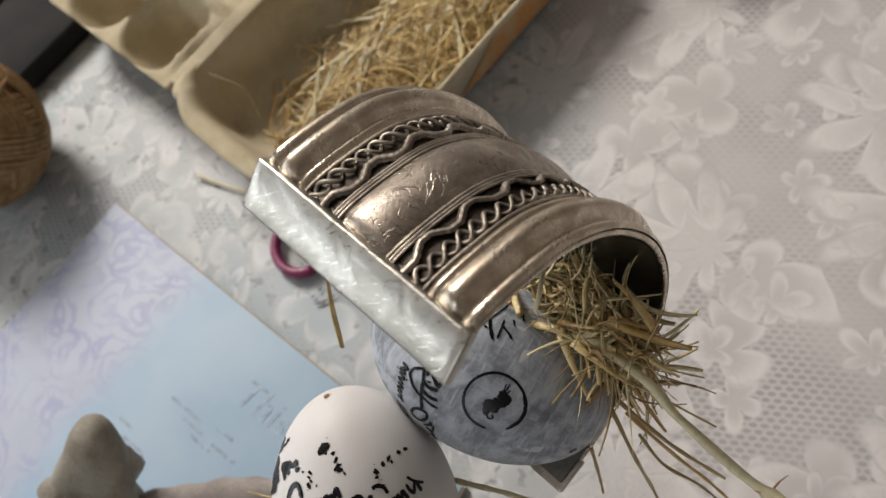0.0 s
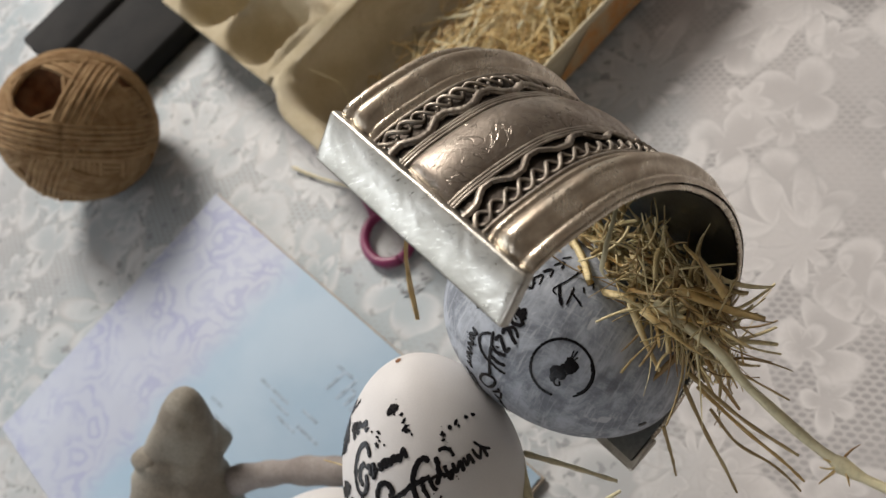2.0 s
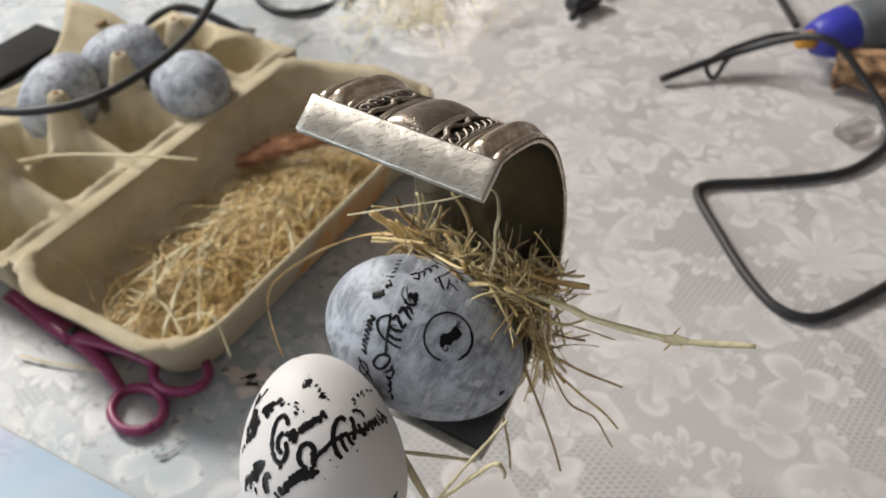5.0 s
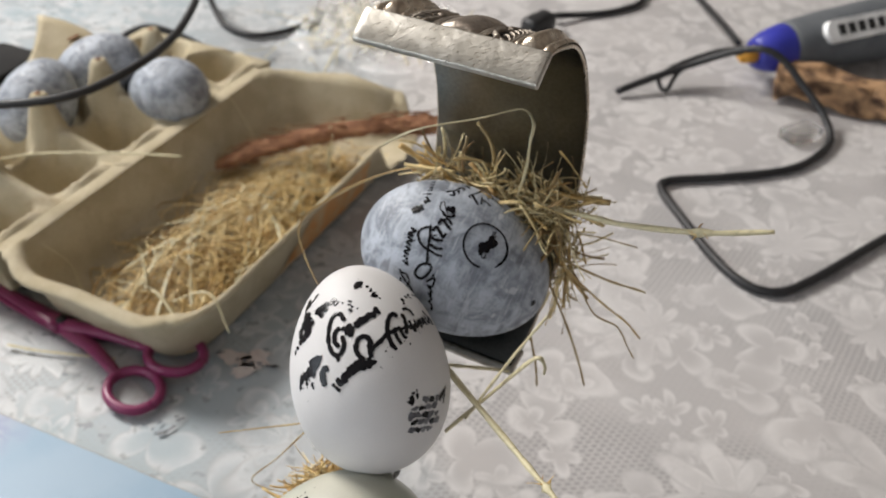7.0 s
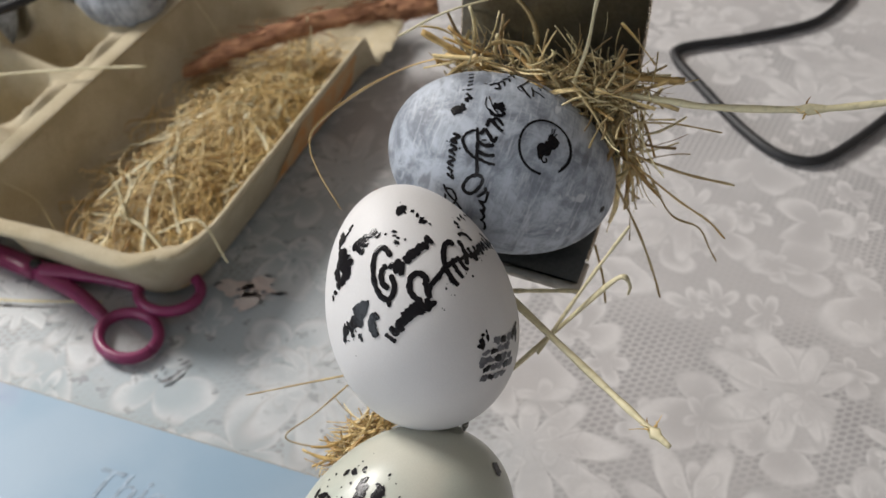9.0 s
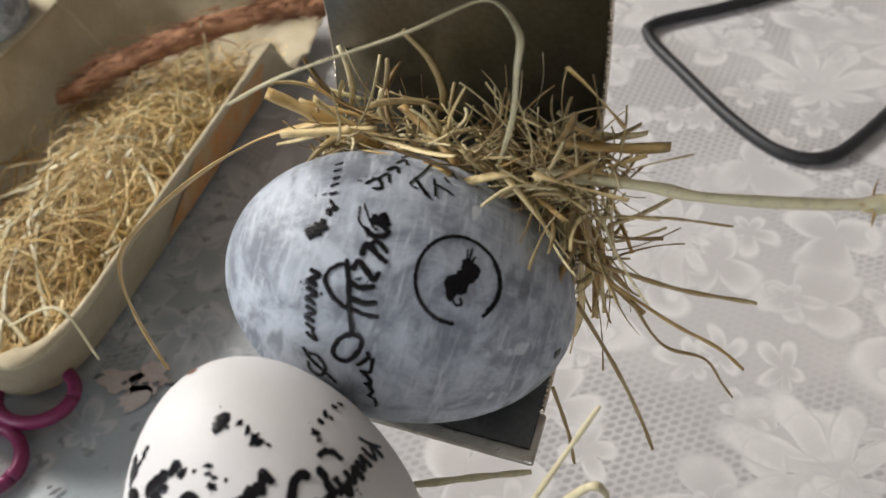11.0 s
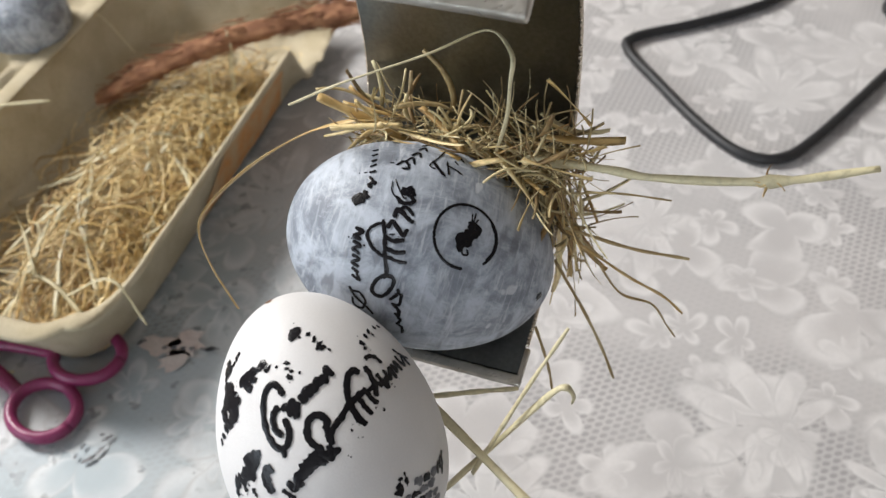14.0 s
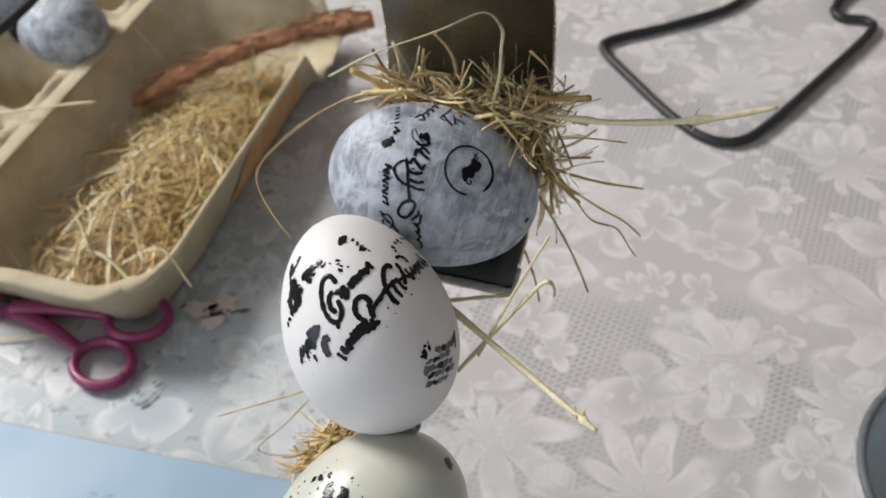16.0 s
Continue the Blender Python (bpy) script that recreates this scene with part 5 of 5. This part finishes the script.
bm = bmesh.new()
for i in range(34):
    d, p = random.uniform(0.03, 0.17), random.gauss(0.066, 0.016)
    lid_blade(bm, d, p, 0.002 + heap(d, p), random.gauss(0.2, 0.7), random.gauss(0.02, 0.1), random.uniform(0.03, 0.065), random.uniform(0.0008, 0.0014), random.uniform(0.1, 0.9), 0.12)
part("wide_blades", bm, pale_straw_mat, lid_hay, "broad pale straw blades")
for d, p, w in ((0.168, 0.086, (0.10, 0.1, 1.0)), (0.160, 0.078, (-0.2, 0.25, 1.0)), (0.176, 0.080, (0.25, 0.0, 0.9)), (0.148, 0.082, (-0.1, 0.2, 0.8))):
    q = Vector((d, p, 0.012))
    one_straw([tuple(CART @ (q + Vector(w) * k)) for k in (0.0, 0.014, 0.028)], 0.0006, pale_straw_mat, "short pale straw standing up out of the hay", 0.4, 14)
one_straw([(-0.235, 0.300, 0.046), (-0.205, 0.316, 0.0415), (-0.160, 0.3135, 0.0415), (-0.1265, 0.3105, 0.0400)], 0.0012, pale_straw_mat, "flat pale straw lying across the carton's hinge", 0.4)
one_straw([tuple(CART @ Vector(q)) for q in ((0.022, 0.030, 0.010), (0.026, 0.022, 0.022), (0.020, 0.014, 0.036))], 0.0005, pale_straw_mat, "thin straw leaning in the carton lid", 0.5)
one_straw([tuple(CART @ Vector(q)) for q in ((0.185, 0.020, 0.012), (0.183, 0.012, 0.030), (0.182, 0.006, 0.038))], 0.0008, pale_straw_mat, "pale straw leaning on the lid's wall", 0.4)
one_straw([tuple(CART @ Vector(q)) for q in ((0.020, 0.092, 0.030), (0.026, 0.110, 0.0375), (0.018, 0.126, 0.026))], 0.0007, pale_straw_mat, "straw hanging over the rim of the carton lid", 0.4)

# strip of bark across the lid
bark = thing("bark_strip", "ragged strip of reddish-brown bark lying across the carton lid", "bark")
bm = bmesh.new()
A, B = Vector((-0.1155, 0.3440, 0.0125)), Vector((0.0235, 0.3365, 0.0400))
rings = []
for i in range(61):
    t = i / 60
    c = A.lerp(B, t) + Vector((0, 0.008 * math.sin(math.pi * t), 0.004 * math.sin(math.pi * t)))
    w = 0.0078 * (0.9 + 0.30 * noise.noise((t * 5, 1, 2))) * min(1, 0.55 + t * 6)
    ring = []
    for j in range(16):
        a = 2 * math.pi * j / 16
        r = 1 + 0.34 * noise.noise((t * 7, math.cos(a) * 3.2, math.sin(a) * 3.2)) + 0.22 * noise.noise((t * 34, math.cos(a) * 5, math.sin(a) * 5))
        ring.append(bm.verts.new(c + Vector((0.02 * math.cos(a), math.cos(a), 0)) * w * r + Vector((0, 0, 1)) * math.sin(a) * w * 0.55 * r))
    rings.append(ring)
grid_faces(bm, rings, close_v=True)
bm.faces.new(rings[0][::-1])
bm.faces.new(rings[-1])
part("core", bm, bark_mat, bark)
bm = bmesh.new()
for i in range(420):
    t = random.random()
    c = A.lerp(B, t) + Vector((0, 0.008 * math.sin(math.pi * t) + random.uniform(-0.008, 0.008), 0.004 * math.sin(math.pi * t) + 0.003 * random.uniform(-1, 1.6)))
    ln = random.uniform(0.005, 0.016)
    t = min(max(t, 0.06), 0.96)
    blade(bm, c, (random.choice((-1, 1)) if 0.12 < t < 0.9 else math.copysign(1, 0.5 - t), random.uniform(-0.25, 0.25), random.uniform(-0.15, 0.15)), ln, random.uniform(0.0003, 0.0009), random.uniform(0, 0.9))
tagged(part("fibre_fringe", bm, bark_mat, bark, "loose reddish fibres"), kind="stuff")

# ---- twine ball ----
BALL_C, BALL_R = Vector((-0.314, 0.2045, 0.0395)), 0.0395
ball = thing("twine_ball", "ball of natural jute twine lying on the cloth", "twine", m=Matrix.Translation(BALL_C))
hole = (Vector((-0.3060, 0.2010, 0.0775)) - BALL_C).normalized()
bm = bmesh.new()
bmesh.ops.create_uvsphere(bm, u_segments=40, v_segments=26, radius=BALL_R - 0.0022)
for v in bm.verts:
    c = v.co.normalized().dot(hole)
    if c > 0.88:
        v.co *= 1 - 0.85 * min(1, (c - 0.88) / 0.05)
part("core", bm, bark_mat, ball, "dark hollow middle")
turn_in = frame_at((0, 0, 0), hole).to_3x3()
def winding(nrm, off, rr, seed):
    """One turn of twine round the ball, off its middle."""
    u = nrm.orthogonal().normalized()
    w = nrm.cross(u)
    ra = math.sqrt(max(1e-6, rr * rr - off * off))
    ring = []
    for a in range(48):
        ang = 2 * math.pi * a / 48
        wob = 1 + 0.014 * noise.noise((seed * 3.1, math.cos(ang) * 2, math.sin(ang) * 2))
        ring.append(nrm * (off + 0.0009 * noise.noise((seed * 1.7, math.cos(ang), 4))) + (u * math.cos(ang) + w * math.sin(ang)) * ra * wob)
    bm = bmesh.new()
    tube(bm, ring + [ring[0].copy()], 0.00135, 6, 1.0, lambda t: 1 + 0.12 * math.sin(t * 260))
    part("strand", bm, twine_mat, ball)


# bundles of parallel turns, all passing beside the hole
for k in range(9):
    f = 2.4 * k
    nrm = Vector((math.sin(0.98) * math.cos(f), math.sin(0.98) * math.sin(f), math.cos(0.98)))
    nrm.rotate(turn_in)
    for i in range(7):
        winding(nrm, (i - 3) * 0.0027, BALL_R - 0.0022 + 0.00022 * k, k * 10 + i)

# ---- printed card ----
CARD = Matrix.Translation((-0.243, 0.189, 0)) @ Matrix(((0.8708, 0.4916, 0), (-0.4916, 0.8708, 0), (0, 0, 1))).to_4x4()
card = thing("printed_booklet", "pale blue printed booklet with violet scrollwork and grey words", "booklet", m=CARD)
bm = bmesh.new()
box(bm, pose(0.115, -0.078, 0.0014), 0.230, 0.156, 0.0022, 0.0004)
part("page_block", bm, edge_mat, card, "brownish page edges")
bm = bmesh.new()
box(bm, pose(0.1145, -0.0785, 0.0029), 0.2286, 0.1555, 0.0006, 0.0002)
part("cover", bm, card_mat, card)


def words(text, size, m, mat, parent, name="lettering"):
    data = bpy.data.curves.new(name, "FONT")
    data.body, data.size, data.shear, data.extrude = text, size, 0.18, 0.00006
    tmp = bpy.data.objects.new(name, data)
    me = bpy.data.meshes.new_from_object(tmp)
    bpy.data.objects.remove(tmp)
    me.transform(m)
    me.materials.append(mat)
    ob = new(name, me)
    ob.parent = parent
    return ob


words("This", 0.0175, CARD.inverted() @ Matrix.Translation((-0.1505, 0.0985, 0.0033)) @ pose(0, 0, 0, 0, 0, -27), pale_ink_mat, card)
for x, y, ln in ((-0.171, 0.092, 0.020), (-0.166, 0.0855, 0.013), (-0.160, 0.0785, 0.012), (-0.1495, 0.0835, 0.010), (-0.148, 0.0755, 0.014), (-0.193, 0.0745, 0.016), (-0.199, 0.083, 0.008)):
    bm = bmesh.new()
    box(bm, CARD.inverted() @ pose(x, y, 0.0033, 0, 0, -27), ln, 0.0016, 0.0002)
    part("text_bar", bm, pale_ink_mat, card, "unreadable line of worn grey print", smooth=False)

# ---- scissors ----
scissors = thing("scissors", "magenta plastic-handled scissors lying half under the carton", "scissors")
PIVOT = Vector((-0.178, 0.2145, 0.0045))


def ring_handle(c, rx, ry, turn, z):
    bm = bmesh.new()
    pts = []
    for i in range(41):
        a = 2 * math.pi * i / 40
        q = Vector((rx * math.cos(a), ry * math.sin(a), 0))
        q.rotate(Matrix.Rotation(turn, 3, "Z"))
        pts.append(Vector((c[0], c[1], z)) + q)
    tube(bm, pts, 0.0024, 10, 1.15)
    return bm


for c, far, z in (((-0.1372, 0.1700), (-0.222, 0.246), 0.0032), ((-0.1205, 0.1890), (-0.219, 0.247), 0.0056)):
    c3 = Vector((*c, z))
    way = (c3 - PIVOT).normalized()
    half = part("handle", ring_handle(c, 0.0136, 0.0112, math.atan2(way.y, way.x), z), magenta_mat, scissors)
    bm = bmesh.new()
    a = Vector((PIVOT.x, PIVOT.y, z))
    b = c3 - way * 0.0132
    tube(bm, spline([a, a.lerp(b, 0.5) + Vector((0.0015, 0.001, 0)), b], 12), 0.0034, 10, 0.8, lambda t: 1.25 - 0.4 * t)
    part("shank", bm, magenta_mat, half)
    bm = bmesh.new()
    f = Vector((*far, z))
    tube(bm, spline([a, a.lerp(f, 0.5), f], 10), 0.0052, 10, 0.45, lambda t: 1.1 - 0.5 * t)
    part("blade_guard", bm, magenta_mat, half, "magenta plastic blade sleeve")
bm = bmesh.new()
bmesh.ops.create_cone(bm, cap_ends=True, segments=20, radius1=0.0026, radius2=0.0022, depth=0.002, matrix=Matrix.Translation(PIVOT + Vector((0, 0, 0.0045))))
part("screw", bm, cord_mat, scissors, "dark pivot screw")

# ---- cables ----


def cable(points, radius, label, n=90):
    ob = thing("cable", label, "cable", "black cables")
    bm = bmesh.new()
    tube(bm, spline(points, n), radius, 10)
    part("sheath", bm, cord_mat, ob)
    return ob


C = 0.0026
cable([(0.1574, 0.4361, 0.004), (0.185, 0.444, 0.010), (0.2124, 0.4470, 0.018), (0.238, 0.4345, 0.034), (0.2517, 0.4223, 0.041), (0.2647, 0.4150, 0.036), (0.276, 0.402, 0.024), (0.2856, 0.3837, 0.012), (0.285, 0.3638, 0.0035), (0.270, 0.347, C), (0.243, 0.331, C), (0.200, 0.325, C), (0.163, 0.3235, C), (0.1545, 0.314, C), (0.158, 0.284, C), (0.164, 0.248, C), (0.173, 0.224, C), (0.188, 0.2155, C), (0.209, 0.2225, C), (0.254, 0.248, C), (0.306, 0.279, C), (0.311, 0.291, C), (0.299, 0.299, C), (0.304, 0.311, C), (0.335, 0.325, C), (0.50, 0.36, C)], C, "black cable over a tool's nose, lying in bends", 200)
cable([(0.275, 0.70, C), (0.272, 0.62, C), (0.266, 0.575, 0.010), (0.2585, 0.505, 0.020), (0.2545, 0.468, 0.024)], C, "black cable running to the grey tool")
cable([(0.246, 0.440, 0.030), (0.228, 0.452, 0.022), (0.207, 0.450, 0.012), (0.1945, 0.4385, C), (0.1905, 0.446, 0.007), (0.203, 0.4545, 0.013), (0.232, 0.458, 0.022), (0.252, 0.455, 0.026)], 0.0016, "thin loop of black lead beside the tool", 50)
cable([(0.136, 0.563, 0.006), (0.170, 0.572, C), (0.198, 0.580, C), (0.225, 0.605, C), (0.26, 0.70, C)], C, "thin black lead ending in a plug", 50)
cable([(-0.365, 0.420, 0.006), (-0.335, 0.385, 0.030), (-0.290, 0.340, 0.062), (-0.245, 0.312, 0.078), (-0.205, 0.295, 0.084), (-0.172, 0.300, 0.086), (-0.150, 0.325, 0.086), (-0.136, 0.356, 0.085), (-0.128, 0.390, 0.085), (-0.125, 0.430, 0.087), (-0.130, 0.470, 0.094), (-0.140, 0.540, 0.070), (-0.150, 0.595, 0.028), (-0.146, 0.605, 0.010), (-0.130, 0.565, C), (-0.102, 0.545, C), (-0.067, 0.562, C), (-0.030, 0.605, C), (0.02, 0.68, C)], 0.0024, "black cable looping over the egg carton and back to the table", 160)
plug = thing("plug", "small black plug at the end of a lead", "plug")
bm = bmesh.new()
box(bm, pose(0.120, 0.545, 0.008, 0, 0, 40), 0.030, 0.016, 0.014, 0.004)
part("body", bm, cord_mat, plug)
bm = bmesh.new()
tube(bm, [Vector((0.112, 0.531, 0.008)), Vector((0.108, 0.520, 0.006))], 0.003, 8)
part("tip", bm, cord_mat, plug)

# ---- tool, wood offcut, film, case, cup ----
tool = thing("hand_tool", "grey-handled electric hand tool with a blue nose", "tool")
T0, T1 = Vector((0.2565, 0.4490, 0.0240)), Vector((0.4670, 0.5150, 0.0262))
axis = (T1 - T0).normalized()


def lathe(base, ax, shape, sides=32):
    m = frame_at(base, ax)
    bm = bmesh.new()
    rows = [[bm.verts.new(m @ Vector((r * math.cos(2 * math.pi * j / sides), r * math.sin(2 * math.pi * j / sides), z))) for j in range(sides)] for z, r in shape]
    grid_faces(bm, rows, close_v=True)
    bm.faces.new(rows[0][::-1])
    bm.faces.new(rows[-1])
    return bm


part("nose", lathe(T0, axis, [(0.003, 0.0085), (0.005, 0.0112), (0.014, 0.0150), (0.028, 0.0180), (0.030, 0.0178)]), blue_mat, tool, "blue plastic nose")
part("tip", lathe(T0, axis, [(-0.009, 0.0036), (-0.007, 0.0050), (0.004, 0.0068)]), yellow_mat, tool, "yellow-brown tip")
part("grip", lathe(T0, axis, [(0.029, 0.0176), (0.034, 0.0190), (0.06, 0.0212), (0.10, 0.0228), (0.16, 0.0236), (0.216, 0.0225), (0.220, 0.0190)]), tool_grey_mat, tool)
face = (Vector((-0.15, -0.75, 0.62)) - axis * Vector((-0.15, -0.75, 0.62)).dot(axis)).normalized()
m = Matrix((axis, face.cross(axis), face)).transposed().to_4x4()
bm = bmesh.new()
plate = Matrix.Translation(T0 + axis * 0.092 + face * 0.0216) @ m
pill = []
for k in range(32):
    a = 2 * math.pi * (k + 0.5) / 32
    pill.append((0.0085 * math.cos(a) + math.copysign(0.034, math.cos(a)), 0.0085 * math.sin(a)))
low, high = ([bm.verts.new(plate @ Vector((x * q, y * q, z))) for x, y in pill] for z, q in ((-0.003, 1.0), (0.0022, 0.96)))
grid_faces(bm, [low, high], close_v=True)
bm.faces.new(high)
part("name_plate", bm, white_plastic_mat, tool, "white oval name plate", smooth=False)
for i in range(7):
    bm = bmesh.new()
    box(bm, plate @ pose(-0.028 + i * 0.0092, 0, 0.0024), 0.0062, 0.0078, 0.0004)
    part("text_bar", bm, cord_mat, tool, "dark bar of the lettering", smooth=False)

bm = bmesh.new()
box(bm, pose(0.330, 0.4030, 0.0105, 4, 3, -29), 0.126, 0.026, 0.017, 0.001)
bmesh.ops.subdivide_edges(bm, edges=list(bm.edges), cuts=9, use_grid_fill=True)
for v in bm.verts:
    v.co += Vector((noise.noise(v.co * 90), noise.noise(v.co * 110 + Vector((5, 0, 0))), noise.noise(v.co * 120 + Vector((0, 9, 0))))) * 0.0065
    v.co.z = max(v.co.z, 0.0006)
tagged(part("wood_offcut", bm, cut_wood_mat, smooth=False), "rough splintered brown wood offcut on the cloth", "wood")


def crumpled(name, c, sx, sy, sz, label, seed):
    """A crumpled clear film with a ragged outline, lying on the table."""
    bm = bmesh.new()
    rows = []
    for i in range(26):
        row = []
        for j in range(72):
            a = 2 * math.pi * j / 72
            edge = 0.75 + 0.35 * noise.noise((math.cos(a) * 1.7 + seed, math.sin(a) * 1.7, seed))
            r = i / 25 * edge
            x, y = sx / 2 * r * math.cos(a), sy / 2 * r * math.sin(a)
            f = max(0.0, 1 - (i / 25) ** 3)
            h = abs(noise.noise((x * 75 + seed, y * 75, 0))) + 0.8 * abs(noise.noise((x * 200, y * 200 + seed, 4)))
            row.append(bm.verts.new((c[0] + x, c[1] + y, 0.0012 + sz * f * h)))
        rows.append(row)
    grid_faces(bm, rows[1:], close_v=True)
    ob = part(name, bm, film_mat, smooth=False)
    ob.visible_shadow = False
    return tagged(ob, label, "packaging")


crumpled("plastic_bag", (-0.012, 0.548), 0.19, 0.15, 0.034, "crumpled clear plastic bag lying on the cloth", 3.0)
wisps = thing("straw_wisps", "pale straw pieces inside a clear plastic bag", "straw", kind="stuff")
bm = bmesh.new()
for i in range(120):
    blade(bm, (random.gauss(-0.012, 0.028), random.gauss(0.538, 0.018), random.uniform(0.003, 0.013)), (random.uniform(-1, 1), random.uniform(-1, 1), random.uniform(-0.05, 0.15)), random.uniform(0.015, 0.05), random.uniform(0.0004, 0.0011), random.uniform(0.1, 1.5), 4, 0.3)
part("blades", bm, pale_straw_mat, wisps)
crumpled("plastic_bag", (-0.475, 0.470), 0.17, 0.34, 0.036, "crumpled clear plastic bag beside a dark case", 8.0)
bm = bmesh.new()
box(bm, pose(0.268, 0.372, 0.004, 0, 0, 25), 0.026, 0.016, 0.008, 0.0015)
tagged(part("plastic_clip", bm, film_mat), "small clear plastic clip beside the cable", "clip")

case = thing("dark_case", "dark grey flat case lying beside the egg carton", "case")
bm = bmesh.new()
box(bm, CART @ pose(0.066, -0.140, 0.007), 0.275, 0.058, 0.0135, 0.002)
part("cover", bm, case_mat, case)
bm = bmesh.new()
box(bm, CART @ pose(0.066, -0.190, 0.009), 0.270, 0.040, 0.0175, 0.002)
part("flap", bm, case_mat, case)

clip = thing("steel_clip", "bent steel spring clip lying behind the egg carton", "clip")
bm = bmesh.new()
box(bm, pose(-0.156, 0.512, 0.007, 0, 0, -15), 0.060, 0.017, 0.0030, 0.001)
part("plate", bm, steel_mat, clip)
bm = bmesh.new()
tube(bm, spline([(-0.130, 0.508, 0.004), (-0.160, 0.522, 0.014), (-0.183, 0.528, 0.018), (-0.202, 0.522, 0.012), (-0.206, 0.512, 0.003), (-0.186, 0.508, 0.003)], 40), 0.0022, 8, 1.6)
part("spring", bm, cord_mat, clip, "dark curved spring")

cup = thing("bowl", "shallow grey-blue plastic bowl with a dark rim", "bowl")
BOWL = Vector((0.1756, 0.0002, 0.0005))
part("wall", lathe(BOWL, (0, 0, 1), [(0, 0.040), (0.001, 0.042), (0.010, 0.0485), (0.020, 0.0520), (0.021, 0.0505), (0.011, 0.0465), (0.003, 0.040), (0.003, 0.001)], 64), cup_mat, cup)
bm = bmesh.new()
tube(bm, [BOWL + Vector((0.0515 * math.cos(2 * math.pi * i / 48), 0.0515 * math.sin(2 * math.pi * i / 48), 0.0210)) for i in range(49)], 0.0017, 8)
part("rim", bm, tool_grey_mat, cup, "dark rolled rim")

# ---- marks on the cloth ----


def cloth_mark(name, spots, mat, label, z=0.0006):
    bm = bmesh.new()
    for x, y, sx, sy, turn in spots:
        hub = bm.verts.new((x, y, z))
        ring = []
        for i in range(16):
            a = i * math.pi / 8
            r = random.uniform(0.55, 1.15)
            q = Vector((sx * r * math.cos(a), sy * r * math.sin(a), 0))
            q.rotate(Matrix.Rotation(turn, 3, "Z"))
            ring.append(bm.verts.new(Vector((x, y, z)) + q))
        for i in range(16):
            bm.faces.new((hub, ring[i], ring[(i + 1) % 16]))
    return tagged(part(name, bm, mat, smooth=False), label, "stain")


random.seed(21)
cloth_mark("paint_stain", [(-0.094, 0.190, 0.010, 0.006, -0.3), (-0.084, 0.188, 0.009, 0.007, -0.2), (-0.089, 0.182, 0.007, 0.005, 0.4)], pink_smear_mat, "faint pink paint smear on the tablecloth", 0.0005)
cloth_mark("ink_stain", [(-0.101, 0.194, 0.0022, 0.0012, 0.2)] + [(-0.092 + 0.0035 * i, 0.1885 - 0.0012 * i, random.uniform(0.001, 0.0022), random.uniform(0.0006, 0.0012), random.uniform(-0.6, 0.6)) for i in range(6)] + [(-0.0745, 0.1825, 0.0036, 0.0013, -0.2)], grey_ink_mat, "row of smeared black ink marks on the tablecloth", 0.0009)
cloth_mark("ink_stain", [(-0.118, 0.1475, 0.0040, 0.0010, 0.7), (-0.1215, 0.1455, 0.0032, 0.0012, 0.5), (-0.1145, 0.1525, 0.0022, 0.0008, 0.4), (-0.1235, 0.1515, 0.0016, 0.0008, 1.0), (-0.1165, 0.1545, 0.0012, 0.0007, 0.1), (-0.126, 0.148, 0.0012, 0.0008, 0.8)], grey_ink_mat, "smeared black stamp mark on the tablecloth", 0.0009)
one_straw([(-0.203, 0.206, 0.0018), (-0.185, 0.2005, 0.0016), (-0.150, 0.1925, 0.0018)], 0.0009, pale_straw_mat, "pale straw lying on the cloth beside the scissors", 0.5)
